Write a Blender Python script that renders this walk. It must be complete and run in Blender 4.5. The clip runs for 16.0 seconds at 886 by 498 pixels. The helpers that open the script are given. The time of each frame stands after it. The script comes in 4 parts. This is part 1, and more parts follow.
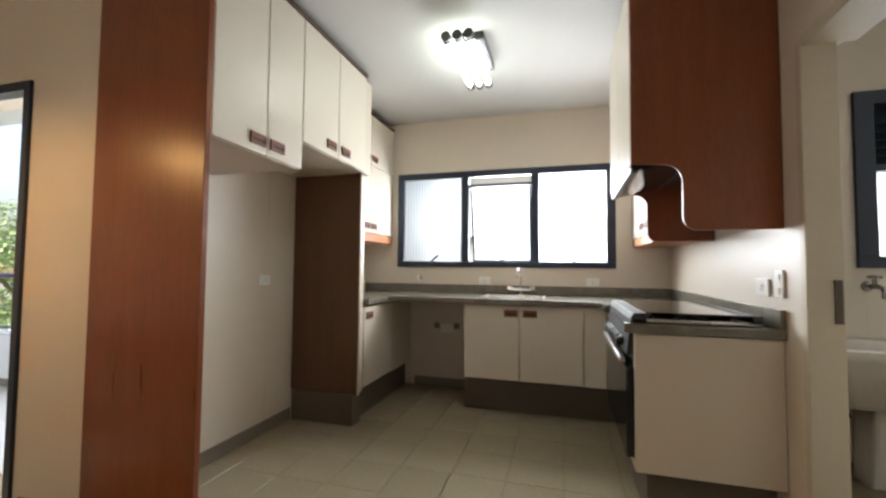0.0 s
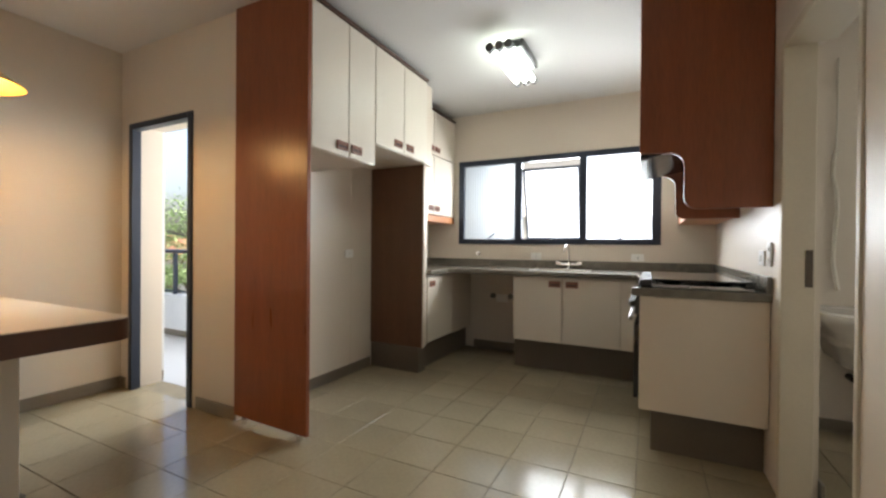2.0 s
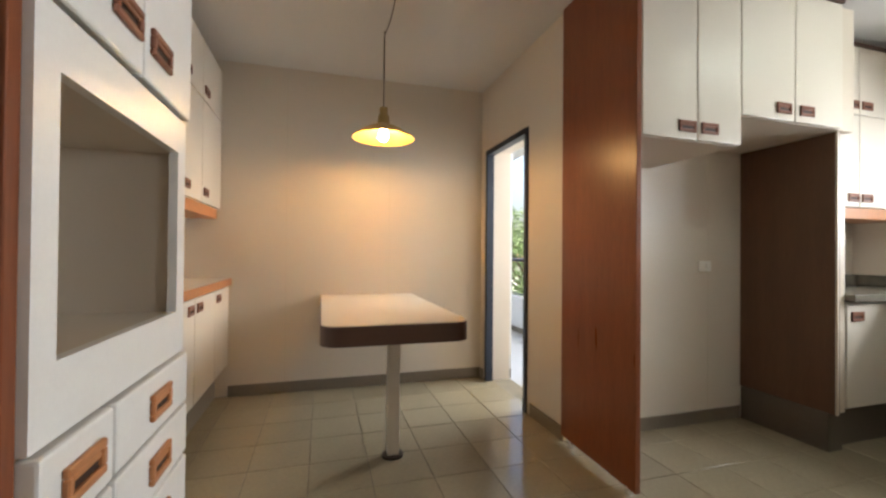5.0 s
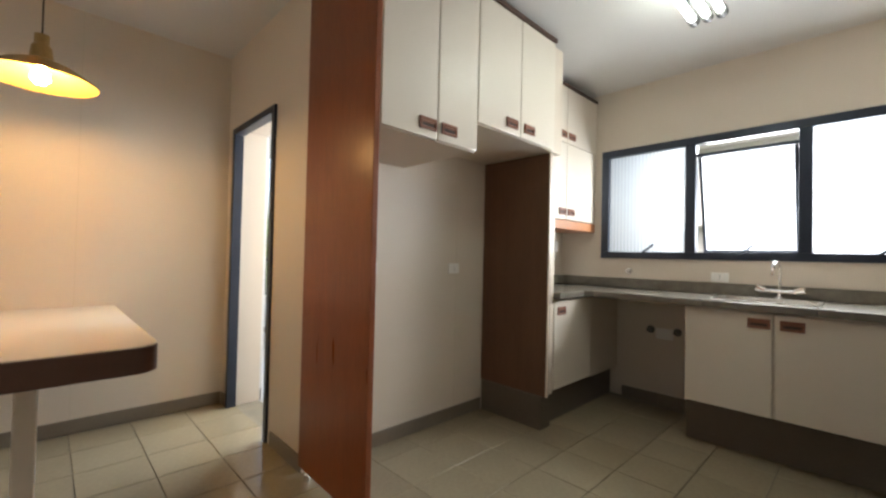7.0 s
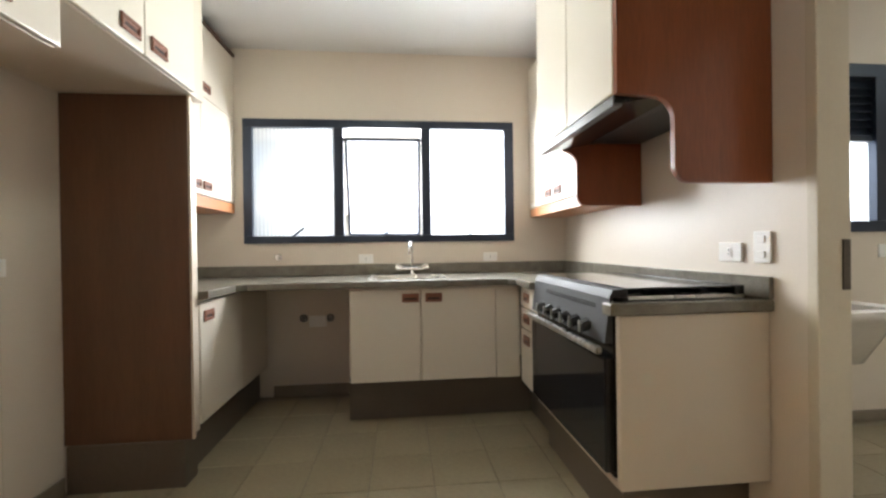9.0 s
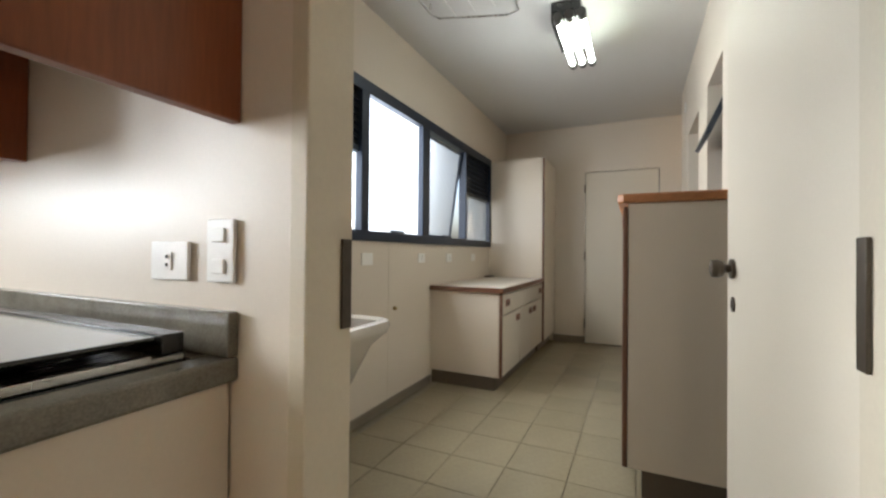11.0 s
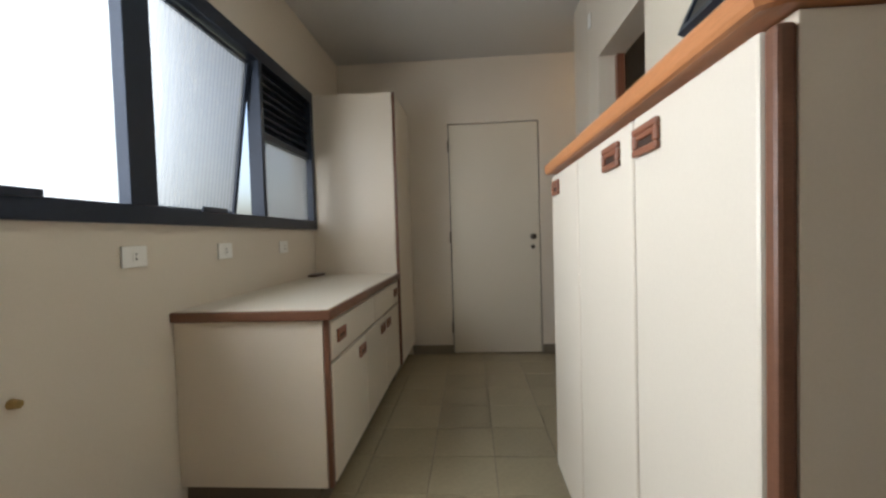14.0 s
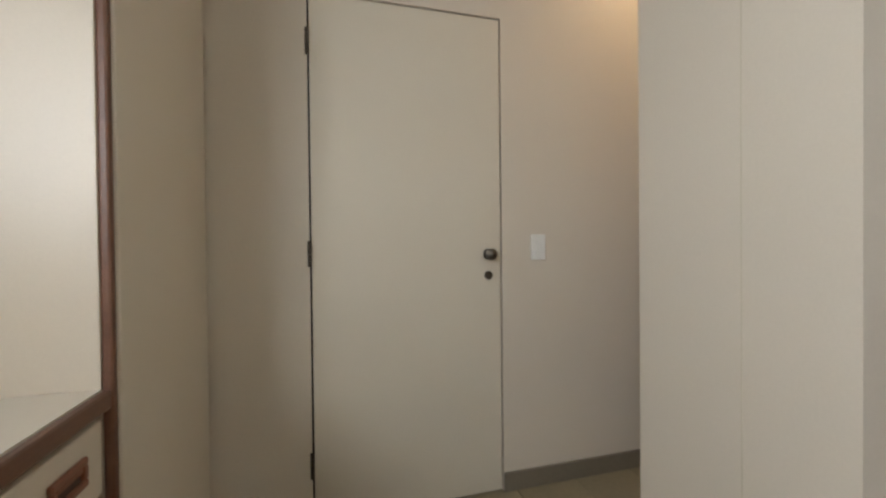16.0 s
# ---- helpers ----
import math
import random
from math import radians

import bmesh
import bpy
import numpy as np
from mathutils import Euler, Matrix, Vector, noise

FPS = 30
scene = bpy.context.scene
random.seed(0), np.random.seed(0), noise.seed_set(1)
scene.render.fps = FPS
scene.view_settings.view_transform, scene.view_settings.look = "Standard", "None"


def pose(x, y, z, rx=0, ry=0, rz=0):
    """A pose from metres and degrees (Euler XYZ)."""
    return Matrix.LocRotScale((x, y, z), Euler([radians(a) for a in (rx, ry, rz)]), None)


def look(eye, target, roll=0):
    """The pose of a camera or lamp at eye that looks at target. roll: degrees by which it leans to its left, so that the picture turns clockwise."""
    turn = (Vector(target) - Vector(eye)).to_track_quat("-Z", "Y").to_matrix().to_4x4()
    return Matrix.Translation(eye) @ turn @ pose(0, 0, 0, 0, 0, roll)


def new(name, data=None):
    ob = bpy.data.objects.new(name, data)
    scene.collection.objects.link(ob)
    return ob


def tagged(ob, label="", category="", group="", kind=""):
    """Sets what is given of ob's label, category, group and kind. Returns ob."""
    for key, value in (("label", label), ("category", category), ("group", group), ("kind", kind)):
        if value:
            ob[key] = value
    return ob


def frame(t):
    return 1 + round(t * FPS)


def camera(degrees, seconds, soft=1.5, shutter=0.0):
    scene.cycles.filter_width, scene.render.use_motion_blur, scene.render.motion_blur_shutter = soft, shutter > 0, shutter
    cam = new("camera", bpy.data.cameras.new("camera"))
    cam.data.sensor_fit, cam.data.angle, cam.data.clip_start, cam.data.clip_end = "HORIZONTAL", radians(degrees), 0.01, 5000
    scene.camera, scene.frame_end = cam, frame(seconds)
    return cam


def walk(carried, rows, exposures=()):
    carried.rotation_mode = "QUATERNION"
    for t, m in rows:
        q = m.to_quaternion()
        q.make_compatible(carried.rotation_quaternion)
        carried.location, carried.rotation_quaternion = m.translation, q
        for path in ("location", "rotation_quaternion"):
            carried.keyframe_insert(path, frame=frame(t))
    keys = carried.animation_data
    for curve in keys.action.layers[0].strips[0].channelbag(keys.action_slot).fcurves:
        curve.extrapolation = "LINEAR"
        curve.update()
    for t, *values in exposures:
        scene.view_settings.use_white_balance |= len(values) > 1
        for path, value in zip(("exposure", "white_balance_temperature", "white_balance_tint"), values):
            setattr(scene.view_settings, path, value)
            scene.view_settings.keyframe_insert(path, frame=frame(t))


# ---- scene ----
cam = camera(94.3, 16.0, soft=2.5)
PATH = [
    (0, (2.561, 2.236, 1.15), (2.003, 4.155, 1.238), 0.5),
    (0.5, (2.687, 2.064, 1.177), (2.027, 3.951, 1.238), 0.0),
    (1, (2.795, 1.922, 1.149), (2.085, 3.791, 1.177), 0.0),
    (1.5, (2.855, 1.822, 1.133), (2.092, 3.671, 1.114), 0.3),
    (2, (2.912, 1.802, 1.116), (2.016, 3.59, 1.105), 0.5),
    (2.5, (2.883, 1.847, 1.113), (1.711, 3.468, 1.106), 0.6),
    (3, (2.866, 1.892, 1.134), (1.388, 3.24, 1.121), 0.6),
    (3.5, (2.845, 1.909, 1.124), (1.161, 2.988, 1.116), 0.2),
    (6, (2.707, 2.39, 1.129), (0.766, 2.868, 1.151), 0.9),
    (6.5, (2.696, 2.503, 1.123), (0.907, 3.397, 1.156), 1.1),
    (7, (2.605, 2.572, 1.132), (1.165, 3.96, 1.168), 1.3),
    (7.5, (2.541, 2.593, 1.139), (1.589, 4.352, 1.171), 1.0),
    (8, (2.458, 2.747, 1.106), (1.976, 4.687, 1.15), 0.2),
    (8.5, (2.288, 2.854, 1.1), (2.169, 4.851, 1.107), -0.4),
    (9, (2.128, 2.913, 1.108), (2.326, 4.903, 1.098), -0.8),
    (9.5, (2.182, 3.123, 1.086), (2.801, 5.025, 1.081), -0.6),
    (10, (2.405, 3.314, 1.101), (3.597, 4.921, 1.099), 0.1),
    (10.2, (2.525, 3.393, 1.093), (3.968, 4.778, 1.105), 0.4),
    (12.5, (3.491, 3.746, 1.09), (5.402, 4.336, 1.091), 0.6),
    (13, (3.705, 3.792, 1.086), (5.628, 4.342, 1.067), -0.0),
    (13.5, (4.043, 3.877, 1.081), (5.993, 4.319, 1.035), -0.7),
    (14, (4.494, 3.994, 1.091), (6.488, 4.129, 1.027), -1.7),
    (14.5, (5.004, 4.042, 1.09), (7.0, 4.158, 1.024), -1.8),
    (15, (5.48, 4.116, 1.099), (7.475, 4.005, 0.999), -1.7),
    (15.5, (6.026, 4.073, 1.106), (8.009, 3.817, 1.063), -0.8),
    (16, (6.564, 4.111, 1.107), (8.488, 3.567, 1.084), -0.6),
]
EXPOSURES = [(0.0, 2.02), (3.5, 1.95), (6.0, 2.0), (7.0, 1.93), (9.0, 2.33), (10.2, 2.28), (12.5, 1.95), (13.2, 1.92), (14.5, 1.8), (15.0, 1.95), (15.5, 2.25), (16.0, 2.38)]
walk(cam, [(t, look(eye, target, roll)) for t, eye, target, roll in PATH], EXPOSURES)

# ---- world and sun ----
sky = bpy.data.worlds.new("sky")
scene.world = sky
sky.use_nodes = True
wn = sky.node_tree.nodes
tex = wn.new("ShaderNodeTexSky")
tex.sky_type, tex.sun_disc = "NISHITA", False
tex.sun_elevation, tex.sun_rotation = radians(52), radians(200)
tex.dust_density = 7.0
sky.node_tree.links.new(tex.outputs[0], wn["Background"].inputs[0])
wn["Background"].inputs[1].default_value = 0.15
sun = new("sun", bpy.data.lights.new("sun", "SUN"))
sun.data.energy, sun.data.angle, sun.data.color = 2.2, radians(0.5), (1.0, 0.95, 0.88)
sun.matrix_world = look((-3.0, -8.0, 11.0), (0, 0, 0))


def daylight(name, x, y, z, rz, w, h, power):
    """An area lamp in a window's opening, standing in for the sky."""
    li = bpy.data.lights.new(name, "AREA")
    li.shape, li.size, li.size_y, li.energy, li.color = "RECTANGLE", w, h, power, (0.94, 0.97, 1.0)
    ob = new(name, li)
    ob.matrix_world = pose(x, y, z, 72, 0, rz)
    return ob


daylight("kitchen_window_light", 2.31, 6.56, 1.72, 180, 1.25, 1.10, 28)
daylight("balcony_opening_light", -0.45, 5.12, 1.75, 180, 1.5, 1.3, 26)
daylight("laundry_window_light", 5.06, 5.62, 1.76, 180, 1.7, 1.15, 23)

# ---- materials ----


def mat(name, col, rough=0.5, metal=0.0, vary=0.08, scale=3.0, fine=60.0, bump=0.05, stretch=(1, 1, 1), coat=0.0, rnd=0.0):
    """A procedural surface: base colour with large and small variation, and fine relief."""
    m = bpy.data.materials.new(name)
    m.use_nodes = True
    n, l = m.node_tree.nodes, m.node_tree.links
    p = n["Principled BSDF"]
    p.inputs["Roughness"].default_value, p.inputs["Metallic"].default_value = rough, metal
    p.inputs["Coat Weight"].default_value = coat
    co, mp = n.new("ShaderNodeTexCoord"), n.new("ShaderNodeMapping")
    mp.inputs["Scale"].default_value = stretch
    l.new(co.outputs["Object"], mp.inputs[0])
    big, small = n.new("ShaderNodeTexNoise"), n.new("ShaderNodeTexNoise")
    big.inputs["Scale"].default_value, small.inputs["Scale"].default_value = scale, fine
    big.inputs["Detail"].default_value = small.inputs["Detail"].default_value = 4
    l.new(mp.outputs[0], big.inputs["Vector"]), l.new(mp.outputs[0], small.inputs["Vector"])
    add = n.new("ShaderNodeMath")
    add.operation = "ADD"
    l.new(big.outputs[0], add.inputs[0]), l.new(small.outputs[0], add.inputs[1])
    val = n.new("ShaderNodeMapRange")
    val.inputs[1].default_value, val.inputs[2].default_value = 0.6, 1.4
    val.inputs[3].default_value, val.inputs[4].default_value = 1 - vary, 1 + vary
    l.new(add.outputs[0], val.inputs[0])
    last = val.outputs[0]
    if rnd:
        oi, mr, mu = n.new("ShaderNodeObjectInfo"), n.new("ShaderNodeMapRange"), n.new("ShaderNodeMath")
        mr.inputs[3].default_value, mr.inputs[4].default_value = 1 - rnd, 1 + rnd
        mu.operation = "MULTIPLY"
        l.new(oi.outputs["Random"], mr.inputs[0]), l.new(mr.outputs[0], mu.inputs[0]), l.new(last, mu.inputs[1])
        last = mu.outputs[0]
    mix = n.new("ShaderNodeVectorMath")
    mix.operation = "SCALE"
    mix.inputs[0].default_value = col
    l.new(last, mix.inputs["Scale"])
    l.new(mix.outputs[0], p.inputs["Base Color"])
    if bump:
        bp = n.new("ShaderNodeBump")
        bp.inputs["Strength"].default_value, bp.inputs["Distance"].default_value = bump, 0.01
        l.new(small.outputs[0], bp.inputs["Height"]), l.new(bp.outputs[0], p.inputs["Normal"])
    rv = n.new("ShaderNodeMapRange")
    rv.inputs[3].default_value, rv.inputs[4].default_value = max(0.02, rough - 0.06), min(1, rough + 0.06)
    l.new(big.outputs[0], rv.inputs[0]), l.new(rv.outputs[0], p.inputs["Roughness"])
    return m


def glow(name, col, power):
    m = bpy.data.materials.new(name)
    m.use_nodes = True
    p = m.node_tree.nodes["Principled BSDF"]
    p.inputs["Base Color"].default_value = (*col, 1)
    p.inputs["Emission Color"].default_value = (*col, 1)
    p.inputs["Emission Strength"].default_value = power
    return m


def ribbed_glass(name, clear, ribs, tint):
    """Translucent fluted glass: part of the light passes straight, part is scattered by the ribs."""
    m = bpy.data.materials.new(name)
    m.use_nodes = True
    n, l = m.node_tree.nodes, m.node_tree.links
    out = n["Material Output"]
    n.remove(n["Principled BSDF"])
    tr, cl, gl, mx, mg = (n.new("ShaderNode" + k) for k in ("BsdfTranslucent", "BsdfTransparent", "BsdfGlossy", "MixShader", "MixShader"))
    tr.inputs[0].default_value = (*tint, 1)
    gl.inputs["Roughness"].default_value = 0.12
    wv, co, mr = n.new("ShaderNodeTexWave"), n.new("ShaderNodeTexCoord"), n.new("ShaderNodeMapRange")
    wv.bands_direction, wv.inputs["Scale"].default_value = "X", ribs
    l.new(co.outputs["Object"], wv.inputs["Vector"])
    mr.inputs[3].default_value, mr.inputs[4].default_value = max(0, clear - 0.13), min(1, clear + 0.13)
    l.new(wv.outputs[1], mr.inputs[0]), l.new(mr.outputs[0], mx.inputs[0])
    l.new(tr.outputs[0], mx.inputs[1]), l.new(cl.outputs[0], mx.inputs[2])
    mg.inputs[0].default_value = 0.05
    l.new(mx.outputs[0], mg.inputs[1]), l.new(gl.outputs[0], mg.inputs[2]), l.new(mg.outputs[0], out.inputs[0])
    return m


WALL = mat("wall_paint", (0.675, 0.605, 0.515), 0.42, vary=0.03, scale=1.2, fine=140, bump=0.04)
CEIL = mat("ceiling_paint", (0.62, 0.61, 0.59), 0.7, vary=0.02, scale=1.0, fine=90, bump=0.05)
CREAM = mat("cream_laminate", (0.71, 0.65, 0.56), 0.35, vary=0.025, scale=2.0, fine=200, bump=0.02)
PANELC = mat("cream_panel", (0.67, 0.59, 0.49), 0.38, vary=0.03, scale=2.0, fine=200, bump=0.02)
MAHOG = mat("mahogany_laminate", (0.235, 0.068, 0.026), 0.30, vary=0.22, scale=2.2, fine=26, bump=0.02, stretch=(6, 6, 0.5))
WALNUT = mat("walnut_laminate", (0.135, 0.066, 0.034), 0.35, vary=0.2, scale=2.2, fine=26, bump=0.02, stretch=(6, 6, 0.5))
TRIM = mat("orange_wood", (0.46, 0.19, 0.075), 0.38, vary=0.16, scale=4, fine=40, bump=0.03, stretch=(1, 8, 8))
REDWOOD = mat("red_wood", (0.23, 0.088, 0.05), 0.4, vary=0.2, scale=4, fine=50, bump=0.04, stretch=(2, 2, 8))
# near-black brown that paints the shade inside the pulls
RECSHADE = mat("recess_shade", (0.045, 0.022, 0.014), 0.6, vary=0.2)
DARKEDGE = mat("dark_brown_edge", (0.085, 0.040, 0.026), 0.35, vary=0.12, scale=5, fine=50, bump=0.02)
STONE = mat("grey_granite", (0.17, 0.155, 0.125), 0.22, vary=0.35, scale=18, fine=260, bump=0.01)
TILE = mat("floor_tile", (0.32, 0.272, 0.182), 0.14, vary=0.10, scale=2.5, fine=45, bump=0.015, rnd=0.05)
GROUT = mat("grout", (0.215, 0.185, 0.13), 0.8, vary=0.15, scale=8, fine=90)
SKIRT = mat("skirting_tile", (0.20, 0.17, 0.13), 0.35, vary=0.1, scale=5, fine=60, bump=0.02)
PLINTH = mat("plinth_laminate", (0.13, 0.105, 0.08), 0.45, vary=0.1, scale=4, fine=80, bump=0.02)
# the blue in this black is the sky's reflection, put into the colour
BLACKAL = mat("black_aluminium", (0.024, 0.034, 0.056), 0.35, 0.3, vary=0.15, scale=5, fine=80, bump=0.01)
BLACK = mat("black_enamel", (0.014, 0.014, 0.015), 0.18, vary=0.2, scale=5, fine=80, bump=0)
GREYEN = mat("dark_grey_enamel", (0.032, 0.031, 0.031), 0.6, 0.1, vary=0.15, scale=6, fine=120, bump=0.02)
BLKGLASS = mat("black_glass", (0.010, 0.010, 0.011), 0.06, vary=0.1, bump=0)
STEEL = mat("brushed_steel", (0.55, 0.54, 0.52), 0.28, 1.0, vary=0.08, scale=6, fine=120, bump=0.02, stretch=(1, 20, 1))
DKSTEEL = mat("dark_steel", (0.13, 0.128, 0.125), 0.36, 0.8, vary=0.12, scale=6, fine=120, bump=0.02)
CHROME = mat("worn_chrome", (0.72, 0.71, 0.70), 0.16, 1.0, vary=0.08, scale=30, fine=120, bump=0)
BRONZE = mat("dark_bronze", (0.09, 0.075, 0.06), 0.38, 0.8, vary=0.15, scale=30, fine=120, bump=0)
WHITEP = mat("white_plastic", (0.84, 0.83, 0.80), 0.35, vary=0.03, scale=20, fine=120, bump=0)
PORCEL = mat("white_porcelain", (0.64, 0.60, 0.54), 0.12, vary=0.04, scale=4, fine=40, bump=0.0, coat=0.3)
DOORP = mat("door_paint", (0.66, 0.60, 0.50), 0.45, vary=0.03, scale=1.5, fine=150, bump=0.03)
JAMB = mat("jamb_paint", (0.60, 0.54, 0.43), 0.5, vary=0.04, scale=3, fine=100, bump=0.05)
ROPE = mat("cotton_rope", (0.74, 0.70, 0.62), 0.9, vary=0.12, scale=40, fine=300, bump=0.3)
AGEDCHR = mat("aged_chrome", (0.30, 0.29, 0.285), 0.26, 0.95, vary=0.2, scale=30, fine=120, bump=0)
EDGEB = mat("brown_edge_band", (0.15, 0.066, 0.038), 0.4, vary=0.2, scale=4, fine=50, bump=0.03, stretch=(2, 2, 8))
BRASS = mat("aged_brass", (0.42, 0.30, 0.13), 0.38, 0.9, vary=0.2, scale=12, fine=80, bump=0.02)
SHADEIN = mat("shade_enamel", (0.55, 0.36, 0.11), 0.4, vary=0.05)
OUTWHITE = mat("balcony_render", (0.72, 0.73, 0.74), 0.85, vary=0.06, scale=4, fine=90, bump=0.25)
OUTFLOOR = mat("balcony_tile", (0.42, 0.42, 0.42), 0.3, vary=0.07, scale=3, fine=50)
# about half the wall colour: the service rooms' dimness is painted in
DARKROOM = mat("service_room_dimness", (0.34, 0.31, 0.27), 0.7, vary=0.05)
FOLIAGE = mat("foliage", (0.12, 0.19, 0.06), 0.6, vary=0.4, scale=1.5, fine=9, bump=0.2, rnd=0.2)
BARK = mat("bark", (0.10, 0.075, 0.055), 0.9, vary=0.3, scale=3, fine=20, bump=0.4)
ROOFT = mat("roof_tile", (0.30, 0.12, 0.07), 0.8, vary=0.25, scale=1.0, fine=12, bump=0.2, rnd=0.2)
FACADE = mat("pale_facade", (0.42, 0.42, 0.41), 0.85, vary=0.06, scale=0.6, fine=9, bump=0.1)
GROUND = mat("distant_ground", (0.10, 0.11, 0.075), 0.9, vary=0.35, scale=0.05, fine=0.6, bump=0)
FLUTED = ribbed_glass("fluted_glass", 0.32, 11.0, (0.34, 0.36, 0.375))
FROST = ribbed_glass("pale_glass", 0.45, 14, (0.50, 0.52, 0.53))
TUBE = glow("fluorescent_tube", (0.91, 1.0, 0.90), 3.3)
BULB = glow("warm_bulb", (1.0, 0.59, 0.23), 90)
PASSAGE = glow("warm_diffuser", (1.0, 0.72, 0.42), 7)

# ---- building helpers ----


def box(bm, x0, x1, y0, y1, z0, z1, bevel=0.0, seg=2):
    """A block between two corners, with its edges rounded by bevel."""
    r = bmesh.ops.create_cube(bm, size=1.0, matrix=Matrix.Translation(((x0 + x1) / 2, (y0 + y1) / 2, (z0 + z1) / 2)) @ Matrix.Diagonal((abs(x1 - x0), abs(y1 - y0), abs(z1 - z0), 1)))
    if bevel:
        es = {e for v in r["verts"] for e in v.link_edges}
        bmesh.ops.bevel(bm, geom=list(es), offset=bevel, segments=seg, profile=0.5, affect="EDGES")
    return bm


def blk(*a, **k):
    return box(bmesh.new(), *a, **k)


def cyl(bm, p, q, r, r2=None, n=16):
    """A rod or cone from p to q."""
    p, q = Vector(p), Vector(q)
    d = q - p
    m = Matrix.Translation((p + q) / 2) @ d.to_track_quat("Z", "Y").to_matrix().to_4x4()
    bmesh.ops.create_cone(bm, cap_ends=True, segments=n, radius1=r, radius2=r if r2 is None else r2, depth=d.length, matrix=m)
    return bm


def rod(p, q, r, r2=None, n=16):
    return cyl(bmesh.new(), p, q, r, r2, n)


def lathe(profile, x, y, n=32):
    """A turned shape about a vertical axis from (radius, height) pairs."""
    bm = bmesh.new()
    rings = [[bm.verts.new((x + r * math.cos(2 * math.pi * k / n), y + r * math.sin(2 * math.pi * k / n), z)) for k in range(n)] for r, z in profile]
    for a, b in zip(rings, rings[1:]):
        for k in range(n):
            bm.faces.new((a[k], a[(k + 1) % n], b[(k + 1) % n], b[k]))
    return bm


def slab(outline, axis, d0, d1, bevel=0.0):
    """A board cut to an outline. axis: the direction of its thickness, from d0 to d1."""
    bm = bmesh.new()
    place = {"x": lambda a, b, d: (d, a, b), "y": lambda a, b, d: (a, d, b), "z": lambda a, b, d: (a, b, d)}[axis]
    lo = [bm.verts.new(place(a, b, d0)) for a, b in outline]
    hi = [bm.verts.new(place(a, b, d1)) for a, b in outline]
    caps = [bm.faces.new(lo), bm.faces.new(hi)]
    k = len(lo)
    for i in range(k):
        bm.faces.new((lo[i], lo[(i + 1) % k], hi[(i + 1) % k], hi[i]))
    bmesh.ops.recalc_face_normals(bm, faces=bm.faces)
    if bevel:
        es = [e for f in caps for e in f.edges]
        bmesh.ops.bevel(bm, geom=es, offset=bevel, segments=2, profile=0.5, affect="EDGES")
    return bm


def arc(cx, cy, r, a0, a1, n=8):
    return [(cx + r * math.cos(radians(a0 + (a1 - a0) * i / n)), cy + r * math.sin(radians(a0 + (a1 - a0) * i / n))) for i in range(n + 1)]


def tube(points, r, n=8):
    """A bent pipe or cord along points."""
    bm = bmesh.new()
    pts = [Vector(p) for p in points]
    rings = []
    for i, p in enumerate(pts):
        d = (pts[min(i + 1, len(pts) - 1)] - pts[max(i - 1, 0)]).normalized()
        up = Vector((0, 0, 1)) if abs(d.z) < 0.9 else Vector((1, 0, 0))
        u = d.cross(up).normalized()
        v = d.cross(u)
        rings.append([bm.verts.new(p + r * (math.cos(2 * math.pi * k / n) * u + math.sin(2 * math.pi * k / n) * v)) for k in range(n)])
    for a, b in zip(rings, rings[1:]):
        for k in range(n):
            bm.faces.new((a[k], a[(k + 1) % n], b[(k + 1) % n], b[k]))
    bm.faces.new(rings[0]), bm.faces.new(rings[-1])
    bmesh.ops.recalc_face_normals(bm, faces=bm.faces)
    return bm


def mesh(name, bm, material, smooth=None):
    me = bpy.data.meshes.new(name)
    bm.to_mesh(me)
    bm.free()
    me.materials.append(material)
    if smooth:
        me.polygons.foreach_set("use_smooth", [True] * len(me.polygons))
        me.set_sharp_from_angle(angle=radians(smooth))
    return me


def struct(name, bm, material, label="", category=""):
    return tagged(new(name, mesh(name, bm, material)), label, category, kind="structure")


def thing(name, base, label, category, group=""):
    ob = new(name)
    ob.empty_display_size = 0.05
    ob.location = base
    return tagged(ob, label, category, group)


def part(name, bm, material, parent, label="", smooth=20):
    ob = new(name, mesh(name, bm, material, smooth))
    ob.parent = parent
    if parent.type == "EMPTY":
        ob.matrix_parent_inverse = Matrix.Translation(-parent.location)
    return tagged(ob, label) if label else ob


def single(name, bm, material, label, category, group="", smooth=20):
    return tagged(new(name, mesh(name, bm, material, smooth)), label, category, group)


def pierced(axis, d0, d1, a0, a1, z0, z1, holes=()):
    """A wall of thickness d0..d1 across axis, from a0 to a1, with openings (a, a, z, z) through it."""
    bm = bmesh.new()
    ca = sorted({a0, a1, *[h for o in holes for h in o[:2]]})
    cz = sorted({z0, z1, *[h for o in holes for h in o[2:]]})
    for p, q in zip(ca, ca[1:]):
        for u, v in zip(cz, cz[1:]):
            if any(o[0] <= (p + q) / 2 <= o[1] and o[2] <= (u + v) / 2 <= o[3] for o in holes):
                continue
            box(bm, d0, d1, p, q, u, v) if axis == "x" else box(bm, p, q, d0, d1, u, v)
    bmesh.ops.remove_doubles(bm, verts=bm.verts, dist=0.0005)
    inner = [f for f in bm.faces if sum(1 for g in bm.faces if g is not f and (g.calc_center_median() - f.calc_center_median()).length < 1e-4)]
    bmesh.ops.delete(bm, geom=inner, context="FACES")
    return bm


